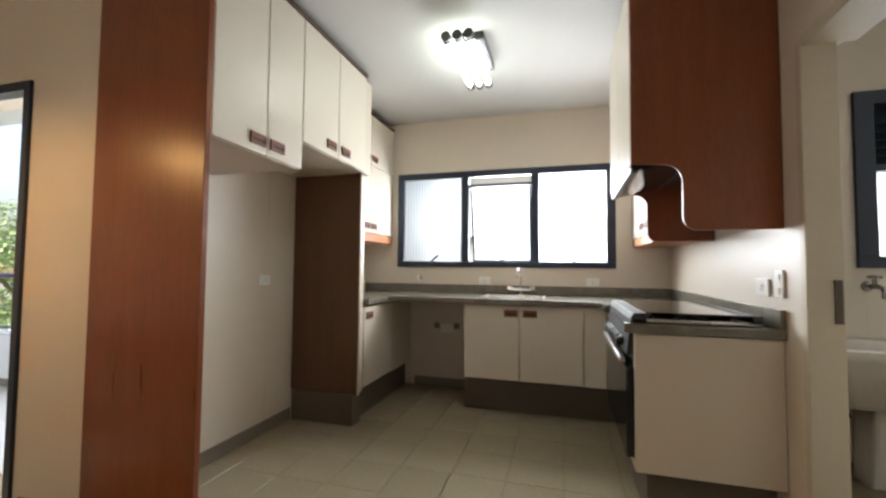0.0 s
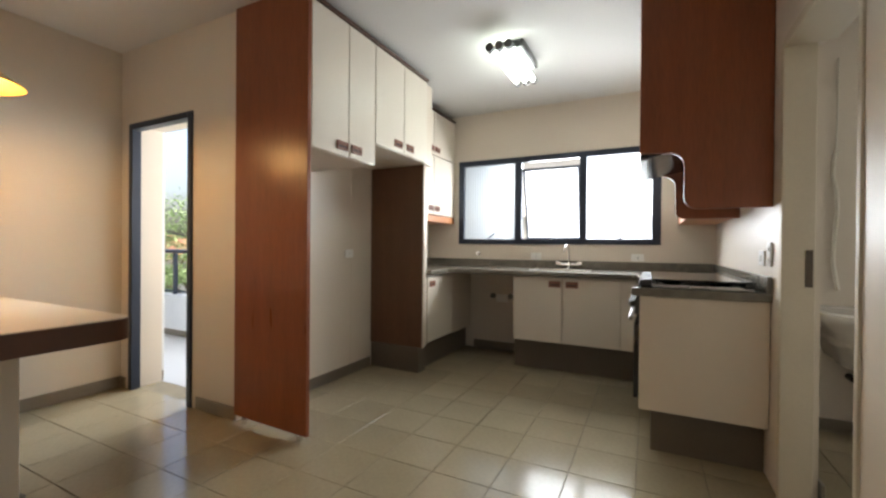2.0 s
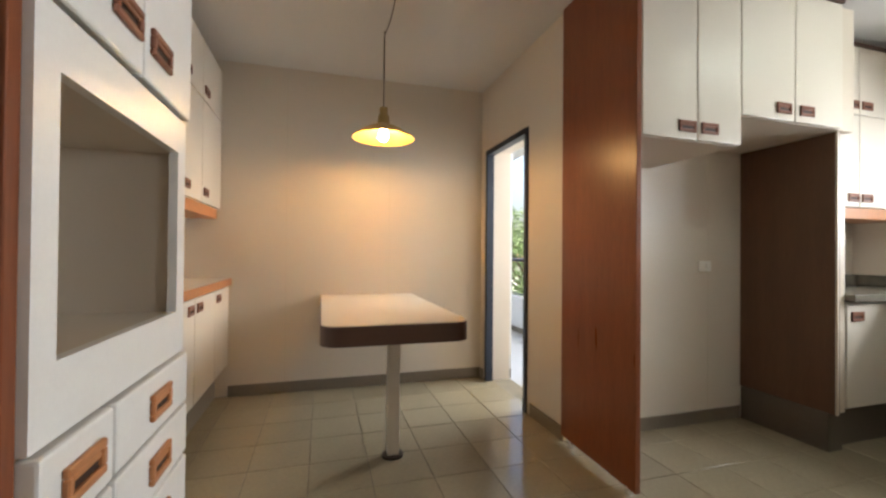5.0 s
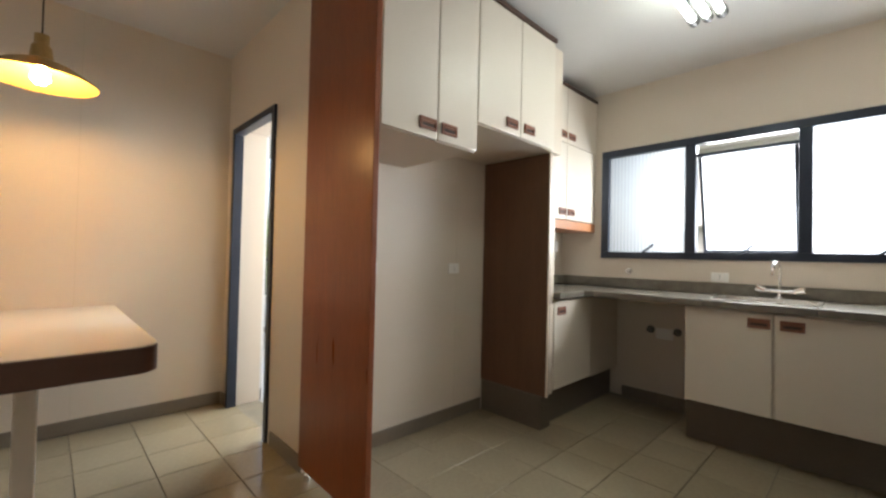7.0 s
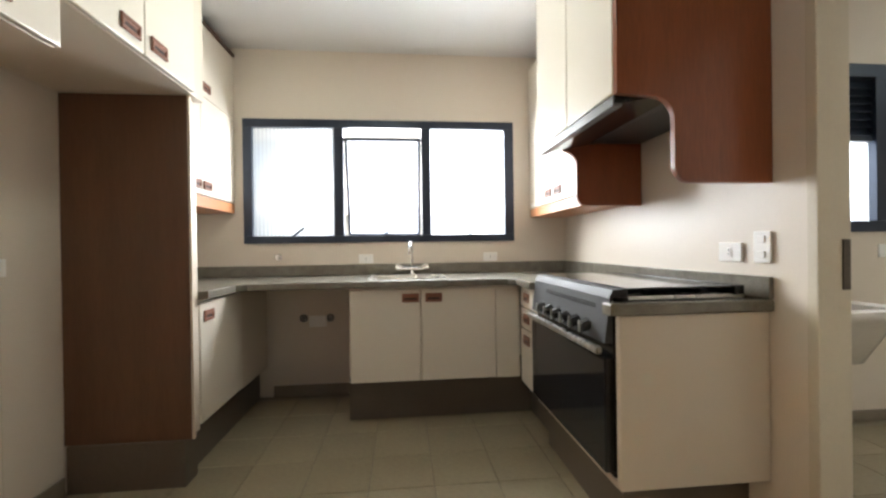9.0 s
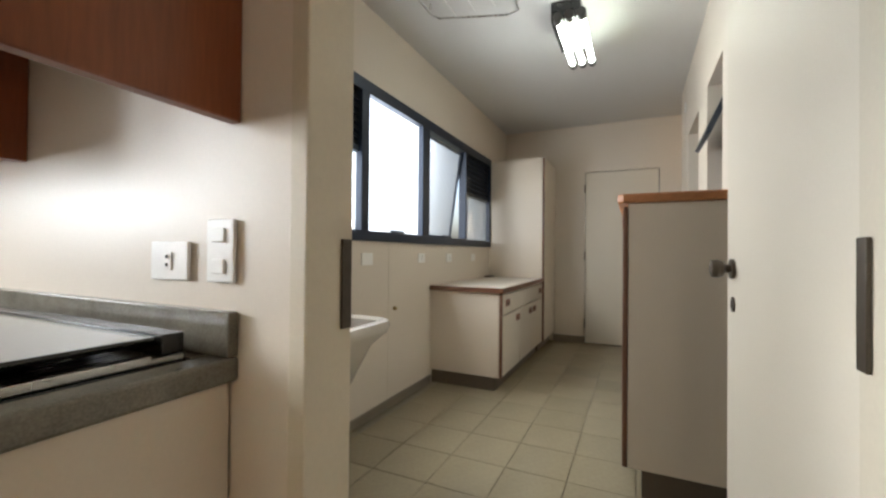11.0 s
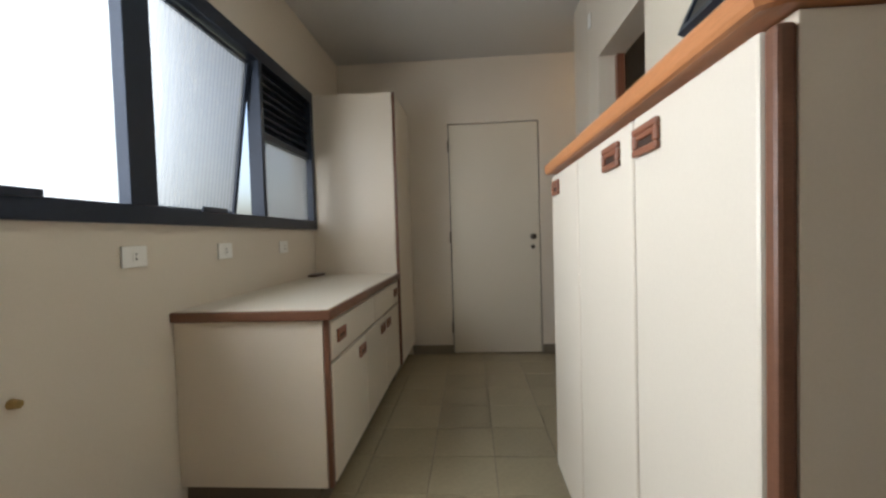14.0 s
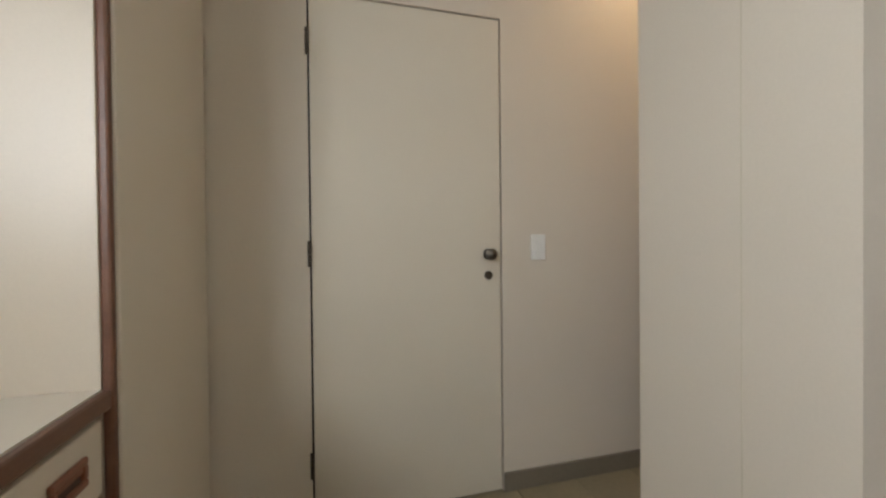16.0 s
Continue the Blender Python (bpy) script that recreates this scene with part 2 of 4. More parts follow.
def facing(axis, sgn, plane, a0, a1, z0, z1, depth, bevel=0.0):
    """A block whose front lies on plane and that reaches depth behind it; it faces sgn along axis."""
    p, q = sorted((plane, plane - sgn * depth))
    return blk(p, q, a0, a1, z0, z1, bevel=bevel) if axis == "x" else blk(a0, a1, p, q, z0, z1, bevel=bevel)


def handle(parent, axis, sgn, plane, a, z, w=0.105, h=0.055, material=None):
    """A recessed wooden pull: a raised frame round a flat dark plate, with a grip over its upper half."""
    bm = bmesh.new()

    def bar(a0, a1, z0, z1, d0, d1):
        p, q = sorted((plane + sgn * d0, plane + sgn * d1))
        box(bm, p, q, a0, a1, z0, z1, bevel=0.0025, seg=1) if axis == "x" else box(bm, a0, a1, p, q, z0, z1, bevel=0.0025, seg=1)

    t = 0.014
    bar(a - w / 2, a + w / 2, z + h / 2 - t, z + h / 2, 0.0, 0.010)
    bar(a - w / 2, a + w / 2, z - h / 2, z - h / 2 + t, 0.0, 0.010)
    bar(a - w / 2, a - w / 2 + t, z - h / 2 + t, z + h / 2 - t, 0.0, 0.010)
    bar(a + w / 2 - t, a + w / 2, z - h / 2 + t, z + h / 2 - t, 0.0, 0.010)
    bar(a - w / 2 + t, a + w / 2 - t, z + 0.002, z + h / 2 - t, 0.004, 0.008)
    hd = part("handle", bm, material or REDWOOD, parent, "red-brown wooden recessed pull")
    return hd


# a flat plate whose dark colour imitates the shade of a recess
def shade_plate(parent, axis, sgn, plane, a, z, w=0.08, h=0.03):
    part("shade_plate", facing(axis, sgn, plane + sgn * 0.003, a - w / 2, a + w / 2, z - h / 2, z + h / 2, 0.002), RECSHADE, parent)


def front(parent, name, axis, sgn, plane, a0, a1, z0, z1, pull=None, material=None, th=0.02, pm=None, pw=0.105):
    """A cabinet door or drawer front with its pull at (a, z)."""
    d = part(name, facing(axis, sgn, plane, a0 + 0.002, a1 - 0.002, z0 + 0.002, z1 - 0.002, th, bevel=0.006), material or CREAM, parent)
    if pull:
        handle(d, axis, sgn, plane, pull[0], pull[1], material=pm, w=pw)
        shade_plate(d, axis, sgn, plane, pull[0], pull[1], w=pw - 0.026)
    return d


# ---- large structure ----
CK, CL = 2.60, 2.68
struct("ceiling_1", blk(-0.9, 3.52, 0.9, 6.25, CK, CK + 0.1), CEIL, "white painted ceiling of kitchen and eating corner", "ceiling")
struct("ceiling_2", blk(3.60, 8.4, 2.0, 5.33, CL, CL + 0.1), CEIL, "white painted laundry ceiling", "ceiling")
floor = struct("floor", blk(-0.9, 8.4, 0.9, 6.25, -0.12, -0.006), GROUT, "grey-beige ceramic tile floor with dark joints", "floor")
ww = struct("wall_west", blk(-0.90, -0.775, 0.94, 3.55, 0, CK), WALL, "beige painted wall behind the table", "wall")
for y in (1.87, 2.70):
    part("panel_joint", blk(-0.776, -0.7742, y - 0.0012, y + 0.0012, 0.086, CK - 0.002), JAMB, ww)
struct("wall_balcony", pierced("y", 3.55, 3.78, -0.90, 0.58, 0, CK, [(-0.65, 0.12, -0.01, 2.03)]), WALL, "beige painted wall with the balcony doorway", "wall")
wn1 = struct("wall_niche", blk(0.46, 0.58, 3.782, 6.1, 0, CK), WALL, "pale painted wall of the fridge niche", "wall")
part("panel_joint", blk(0.579, 0.5812, 4.657, 4.6595, 0.086, CK - 0.002), JAMB, wn1)
struct("wall_north", pierced("y", 6.10, 6.28, 0.48, 3.60, 0, CK, [(0.965, 3.01, 1.15, 2.08)]), WALL, "beige kitchen wall with the window", "wall")
struct("wall_between", pierced("x", 3.44, 3.60, 0.94, 6.10, 0, CL, [(3.345, 4.20, -0.01, 2.03)]), WALL, "pale wall between kitchen and laundry", "wall")
struct("wall_return", blk(3.44, 3.545, 4.123, 4.20, 0, 2.03), WALL, "pale wall beside the laundry doorway", "wall")
struct("wall_south", blk(-0.90, 3.44, 0.94, 1.06, 0, CK), WALL, "beige painted wall behind the cabinets", "wall")
wln = struct("wall_laundry_north", pierced("y", 5.18, 5.34, 3.60, 8.25, 0, CL, [(4.19, 7.56, 1.165, 2.19)]), WALL, "pale laundry wall with the long window", "wall")
for x in (4.233, 5.383):
    part("panel_joint", blk(x - 0.001, x + 0.001, 5.1788, 5.181, 0.07, 1.16), JAMB, wln)
struct("wall_east", pierced("x", 8.25, 8.40, 2.0, 5.34, 0, CL, [(3.362, 4.176, -0.01, 2.10)]), WALL, "beige end wall of the laundry", "wall")
wls = struct("wall_laundry_south", pierced("y", 3.05, 3.20, 3.60, 7.60, 0, CL, [(4.25, 4.935, -0.01, 2.1), (5.49, 6.0, 1.30, 2.17), (6.40, 7.06, -0.01, 2.14)]), WALL, "pale laundry wall with openings to the service rooms", "wall")
part("panel_joint", blk(7.28, 7.2825, 3.199, 3.2012, 0.086, CL - 0.002), JAMB, wls)
struct("wall_passage", blk(7.45, 7.60, 2.0, 3.05, 0, CL), WALL, "painted wall of the side passage", "wall")
# service room walls take the darkened colour that imitates unlit rooms
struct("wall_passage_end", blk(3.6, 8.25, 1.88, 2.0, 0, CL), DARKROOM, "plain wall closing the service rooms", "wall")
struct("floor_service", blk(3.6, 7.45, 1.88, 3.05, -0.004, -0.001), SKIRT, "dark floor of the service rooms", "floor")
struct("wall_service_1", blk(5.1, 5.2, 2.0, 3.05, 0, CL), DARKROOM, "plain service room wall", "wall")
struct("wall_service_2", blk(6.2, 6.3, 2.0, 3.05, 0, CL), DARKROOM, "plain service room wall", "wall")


def skirt(x0, x1, y0, y1, h=0.085):
    struct("baseboard", blk(x0, x1, y0, y1, 0, h, bevel=0.003), SKIRT, "grey-brown tile skirting", "baseboard")


skirt(-0.775, -0.763, 1.46, 3.538)
skirt(-0.763, -0.70, 3.538, 3.55)
skirt(0.17, 0.575, 3.538, 3.55)
skirt(0.58, 0.592, 3.782, 4.938)
skirt(1.16, 1.78, 6.088, 6.10)
skirt(3.60, 6.04, 5.168, 5.18, 0.065)
skirt(8.238, 8.25, 2.0, 3.362)
skirt(8.238, 8.25, 4.176, 4.55)
skirt(7.07, 7.60, 3.20, 3.212)
skirt(3.60, 3.612, 4.15, 5.168)
skirt(3.428, 3.44, 1.06, 3.31)
skirt(-0.70, -0.65, 3.784, 3.796)

# balcony door frame
fr = tagged(new("door_frame_balcony"), "black aluminium frame of the balcony doorway", "door frame", kind="structure")
for nm, b in (("jamb", (-0.65, -0.605, 3.535, 3.60, 0, 2.03)), ("jamb", (0.075, 0.12, 3.535, 3.60, 0, 2.03)), ("head", (-0.605, 0.075, 3.535, 3.60, 1.985, 2.03))):
    part(nm, blk(*b, bevel=0.003), BLACKAL, fr)
struct("balcony_reveal", blk(-0.662, -0.652, 3.60, 3.80, 0.0, 2.03), OUTWHITE, "rough white rendered door reveal", "wall")

# kitchen doorway lining and strike plates
fr = tagged(new("door_frame_laundry"), "beige painted wooden frame of the laundry doorway", "door frame", kind="structure")
for nm, b in (("jamb", (3.432, 3.549, 4.084, 4.122, 0, 2.03)), ("jamb", (3.432, 3.608, 3.335, 3.36, 0, 2.03)), ("head", (3.432, 3.608, 3.36, 4.084, 2.0, 2.045))):
    part(nm, blk(*b, bevel=0.004), JAMB, fr)
for x0, x1, y0, y1 in ((3.515, 3.54, 4.078, 4.0835), (3.572, 3.597, 3.3605, 3.366)):
    part("strike_plate", blk(x0, x1, y0, y1, 0.955, 1.115, bevel=0.001), BRONZE, fr)

# kitchen window


def window_kitchen():
    w = tagged(new("window_1"), "black aluminium kitchen window with three fluted panes", "window", kind="structure")
    f = part("window_frame", blk(0.965, 3.01, 6.08, 6.15, 2.02, 2.08, bevel=0.003), BLACKAL, w)
    for b in ((0.965, 3.01, 6.08, 6.15, 1.15, 1.205), (0.965, 1.03, 6.08, 6.15, 1.205, 2.02), (2.935, 3.01, 6.08, 6.15, 1.205, 2.02),
              (1.625, 1.695, 6.08, 6.15, 1.205, 2.02), (2.285, 2.355, 6.08, 6.15, 1.205, 2.02)):
        part("window_bar", blk(*b, bevel=0.003), BLACKAL, w)
    part("pane", blk(1.03, 1.625, 6.11, 6.116, 1.205, 2.02), FLUTED, w).visible_shadow = False
    part("pane", blk(2.355, 2.935, 6.11, 6.116, 1.205, 2.02), FROST, w).visible_shadow = False
    part("window_bar", blk(1.695, 2.285, 6.09, 6.14, 1.925, 1.95, bevel=0.002), BLACKAL, w)
    bm = bmesh.new()
    for b in ((1.70, 1.722, -0.012, 0.012, -0.745, 0), (2.258, 2.28, -0.012, 0.012, -0.745, 0), (1.722, 2.258, -0.012, 0.012, -0.745, -0.72)):
        box(bm, *b)
    bmesh.ops.transform(bm, matrix=Matrix.Translation((0, 6.13, 1.93)) @ Matrix.Rotation(radians(14), 4, "X"), verts=bm.verts)
    part("sash", bm, BLACKAL, w, "tilted-out black sash")
    bm = blk(1.722, 2.258, -0.003, 0.003, -0.72, 0)
    bmesh.ops.transform(bm, matrix=Matrix.Translation((0, 6.13, 1.93)) @ Matrix.Rotation(radians(14), 4, "X"), verts=bm.verts)
    part("pane", bm, FROST, w).visible_shadow = False
    for x in (1.33, 1.99, 2.66):
        part("latch", rod((x - 0.02, 6.075, 1.195), (x + 0.075, 6.055, 1.265), 0.008), BLACKAL, w)


window_kitchen()


def window_laundry():
    w = tagged(new("window_2"), "long black aluminium laundry window with fluted glass and louvres", "window", kind="structure")
    y0, y1 = 5.155, 5.235
    for b in ((4.19, 7.56, y0, y1, 2.11, 2.19), (4.19, 7.56, y0, y1, 1.165, 1.232), (4.19, 4.285, y0, y1, 1.232, 2.11), (5.028, 5.11, y0, y1, 1.232, 2.11),
              (5.84, 5.965, y0, y1, 1.232, 2.11), (6.762, 6.80, y0, y1, 1.232, 2.11), (7.50, 7.56, y0, y1, 1.232, 2.11),
              (4.285, 5.028, y0 + 0.02, y1, 1.722, 1.76), (6.80, 7.50, y0 + 0.02, y1, 1.685, 1.725)):
        part("window_bar", blk(*b, bevel=0.003), BLACKAL, w)
    for x0, x1, zb in ((4.285, 5.028, 1.76), (6.80, 7.50, 1.725)):
        z = zb
        while z < 2.09:
            bm = blk(x0, x1, -0.004, 0.004, -0.032, 0.032)
            bmesh.ops.transform(bm, matrix=Matrix.Translation((0, 5.20, z + 0.025)) @ Matrix.Rotation(radians(-35), 4, "X"), verts=bm.verts)
            part("louvre_slat", bm, BLACKAL, w)
            z += 0.048
        part("louvre_back", blk(x0, x1, 5.224, 5.23, zb, 2.11), BLACKAL, w)
    for b in ((4.285, 5.028, 5.20, 5.206, 1.232, 1.722), (5.11, 5.84, 5.20, 5.206, 1.232, 2.11), (6.80, 7.50, 5.20, 5.206, 1.232, 1.685)):
        part("pane", blk(*b), FLUTED, w).visible_shadow = False
    m = Matrix.Translation((0, 5.21, 2.095)) @ Matrix.Rotation(radians(8), 4, "X")
    bm = bmesh.new()
    for b in ((5.965, 5.985, -0.014, 0.014, -0.87, 0), (6.722, 6.748, -0.014, 0.014, -0.87, 0), (5.985, 6.722, -0.014, 0.014, -0.87, -0.845), (5.985, 6.722, -0.014, 0.014, -0.02, 0)):
        box(bm, *b)
    bmesh.ops.transform(bm, matrix=m, verts=bm.verts)
    part("sash", bm, BLACKAL, w, "black sash tilted outwards")
    bm = blk(5.985, 6.722, -0.003, 0.003, -0.845, -0.02)
    bmesh.ops.transform(bm, matrix=m, verts=bm.verts)
    part("pane", bm, FLUTED, w).visible_shadow = False
    for x in (5.45, 6.3):
        part("latch", blk(x - 0.09, x + 0.09, 5.145, 5.155, 1.225, 1.25, bevel=0.003), BLACKAL, w)


window_laundry()

# ---- kitchen, fridge niche side ----
bm = slab([(0.58, 0.045), (1.19, 0.03), (1.19, CK - 0.002), (0.58, CK - 0.002)], "y", 3.528, 3.556, bevel=0.003)
t = thing("divider_panel", (0.9, 3.54, 0), "tall polished mahogany-veneer divider board on small feet", "panel")
part("board", bm, MAHOG, t)
for x in (0.66, 1.13):
    part("foot", lathe([(0.0, 0.0), (0.018, 0.0), (0.018, 0.03), (0.01, 0.045), (0.0, 0.045)], x, 3.542, 14), CHROME, t, "small metal levelling foot")


def wall_cabinet_x(name, x0, xf, y0, y1, z0, z1, doors, label, rows=None, pullz=None):
    """A wall cabinet that faces +x. doors: (y0, y1, pull y)."""
    t = thing(name, ((x0 + xf) / 2, (y0 + y1) / 2, z0), label, "wall cabinet")
    part("body", blk(x0, xf - 0.022, y0, y1, z0, z1, bevel=0.002), PANELC, t)
    for za, zb in rows or [(z0, z1)]:
        for a, b, py in doors:
            front(t, "door", "x", 1, xf, a, b, za, zb, (py, za + 0.065))
    return t


wall_cabinet_x("wall_cabinet", 0.582, 1.185, 3.56, 4.172, 1.68, 2.535, [(3.56, 3.889, 3.826), (3.889, 4.172, 3.963)], "cream two-door cabinet over the fridge space with wooden pulls")
wall_cabinet_x("wall_cabinet", 0.582, 1.185, 4.174, 4.925, 1.836, 2.535, [(4.174, 4.552, 4.466), (4.552, 4.925, 4.637)], "shorter cream two-door wall cabinet with wooden pulls")
# the shadow between cabinet tops and ceiling, made as a dark strip
single("gap_shadow_strip", blk(0.582, 1.195, 3.56, 4.928, 2.536, 2.562, bevel=0.003), DARKEDGE, "dark strip standing for the shadow gap above the cabinets", "trim")
t = thing("side_board", (0.86, 4.98, 0), "tall dark brown veneered board on a brown plinth", "panel")
part("board", blk(0.582, 1.134, 4.945, 4.99, 0.222, 1.834, bevel=0.003), WALNUT, t)
part("front_edge", blk(1.135, 1.147, 4.945, 4.963, 0.222, 1.834, bevel=0.003), PANELC, t, "cream front edge strip")
part("back_board", blk(0.582, 1.118, 4.992, 5.058, 0.222, 1.834), PANELC, t)
part("plinth", blk(0.594, 1.105, 4.941, 5.058, 0.0, 0.220, bevel=0.002), PLINTH, t, "brown laminate plinth")
single("filler_panel", blk(0.582, 1.160, 4.928, 5.058, 1.836, 2.535, bevel=0.002), PANELC, "cream filler above the tall board", "panel")
t = wall_cabinet_x("wall_cabinet", 0.582, 0.905, 5.06, 6.098, 1.45, 2.53, [(5.06, 5.585, 5.52), (5.585, 6.098, 5.655)], "cream wall cabinet with an upper row of doors", rows=[(1.45, 2.07), (2.07, 2.53)])
# dark strip drawn for the gap's shadow here too
single("gap_shadow_strip", blk(0.582, 0.915, 5.06, 6.098, 2.531, 2.55, bevel=0.003), DARKEDGE, "dark strip standing for the shadow gap above the cabinet", "trim")
single("light_valance", blk(0.61, 0.90, 5.065, 6.095, 1.375, 1.447, bevel=0.004), TRIM, "orange wooden strip under the wall cabinet", "trim")

# base run below the window
t = thing("base_cabinet", (0.9, 5.5, 0), "cream base cabinet with one door and a tall plinth", "base cabinet")
part("body", blk(0.582, 1.10, 5.062, 6.098, 0.235, 0.858), PANELC, t)
front(t, "door", "x", 1, 1.125, 5.065, 5.60, 0.24, 0.845, (5.15, 0.775))
part("side_panel", blk(1.101, 1.12, 5.605, 6.08, 0.235, 0.855), PANELC, t)
part("plinth", blk(0.582, 1.06, 5.07, 6.09, 0.0, 0.234), PLINTH, t)

t = thing("sink_cabinet", (2.3, 5.75, 0), "cream two-door sink cabinet on a tall brown plinth", "base cabinet")
part("body", blk(1.80, 2.868, 5.492, 6.095, 0.275, 0.858), PANELC, t)
front(t, "door", "y", -1, 5.47, 1.80, 2.238, 0.275, 0.852, (2.175, 0.795))
front(t, "door", "y", -1, 5.47, 2.242, 2.712, 0.275, 0.852, (2.32, 0.795))
part("filler", blk(2.715, 2.868, 5.472, 5.49, 0.275, 0.852, bevel=0.003), CREAM, t)
part("plinth", blk(1.78, 3.02, 5.60, 6.09, 0.0, 0.274), PLINTH, t)

# counter in one piece, with an opening for the bowl and the cooker
ct = thing("countertop", (2.0, 5.8, 0.86), "grey speckled granite worktop with upstand", "worktop")
L = [(0.582, 5.062), (1.165, 5.062), (1.165, 5.40), (1.215, 5.445), (1.90, 5.445), (1.90, 6.098), (0.582, 6.098)]
part("slab", slab(L, "z", 0.862, 0.905, bevel=0.006), STONE, ct)
part("slab", blk(1.902, 2.42, 5.445, 5.60, 0.862, 0.905, bevel=0.005), STONE, ct)
part("slab", blk(1.902, 2.42, 5.98, 6.098, 0.862, 0.905, bevel=0.003), STONE, ct)
R = [(2.422, 5.445), (2.79, 5.445), (2.83, 5.40), (2.83, 5.145), (3.438, 5.145), (3.438, 6.098), (2.422, 6.098)]
part("slab", slab(R, "z", 0.862, 0.905, bevel=0.006), STONE, ct)
part("slab", slab([(2.83, 4.245), (3.438, 4.245), (3.438, 4.305), (2.83, 4.305)], "z", 0.862, 0.905, bevel=0.006), STONE, ct)
part("slab", blk(3.395, 3.438, 4.31, 5.14, 0.862, 0.905), STONE, ct)
part("upstand", blk(0.583, 3.415, 6.078, 6.098, 0.906, 0.985, bevel=0.003), STONE, ct)
part("upstand", blk(3.417, 3.438, 4.245, 6.098, 0.906, 0.985, bevel=0.003), STONE, ct)
part("upstand", blk(0.583, 0.623, 5.062, 6.076, 0.906, 0.985, bevel=0.003), STONE, ct)
bm = bmesh.new()
box(bm, 1.905, 2.417, 5.602, 5.978, 0.74, 0.748)
for b in ((1.905, 1.911, 5.602, 5.978, 0.748, 0.908), (2.411, 2.417, 5.602, 5.978, 0.748, 0.908), (1.911, 2.411, 5.602, 5.608, 0.748, 0.908), (1.911, 2.411, 5.972, 5.978, 0.748, 0.908)):
    box(bm, *b)
single("sink_bowl", bm, STEEL, "stainless steel sink bowl set into the worktop", "sink")


def mixer_tap(x, y, z):
    t = thing("mixer_tap", (x, y, z), "chrome two-handle mixer tap with a swan-neck spout", "tap")
    part("body", rod((x - 0.09, y, z + 0.045), (x + 0.09, y, z + 0.045), 0.016), CHROME, t)
    part("base", lathe([(0.0, 0.0), (0.03, 0.0), (0.03, 0.008), (0.014, 0.02), (0.014, 0.04)], 0, 0, 18), CHROME, t).data.transform(Matrix.Translation((x, y, z)))
    for s in (-1, 1):
        part("knob", rod((x + s * 0.08, y - 0.0, z + 0.045), (x + s * 0.125, y - 0.01, z + 0.065), 0.022, 0.026), CHROME, t)
    pts = [(x, y, z + 0.05), (x, y, z + 0.18)] + [(x - 0.0 - 0.02 * i / 8, y - 0.07 + 0.07 * math.cos(math.pi * i / 8), z + 0.18 + 0.055 * math.sin(math.pi * i / 8)) for i in range(1, 9)] + [(x - 0.022, y - 0.145, z + 0.15)]
    part("spout", tube(pts, 0.010, 10), CHROME, t)


mixer_tap(2.20, 6.02, 0.907)

# cooker side
t = thing("drawer_cabinet", (3.15, 5.3, 0), "cream drawer unit beside the cooker", "base cabinet")
part("body", blk(2.895, 3.43, 5.147, 5.468, 0.25, 0.858), PANELC, t)
for z0, z1 in ((0.73, 0.855), (0.60, 0.725), (0.25, 0.595)):
    front(t, "drawer", "x", -1, 2.872, 5.15, 5.465, z0, z1, (5.33, z1 - 0.06))
part("plinth", blk(2.98, 3.43, 5.147, 5.59, 0.0, 0.249), PLINTH, t)
t = thing("end_panel", (3.15, 4.28, 0), "cream laminate end panel of the cooker run on a recessed plinth", "panel")
part("board", blk(2.87, 3.436, 4.262, 4.29, 0.25, 0.86, bevel=0.004), PANELC, t)
part("plinth", blk(2.93, 3.436, 4.36, 5.14, 0.0, 0.245), PLINTH, t)
part("bottom_board", blk(2.872, 3.436, 4.292, 5.14, 0.247, 0.268), PANELC, t)


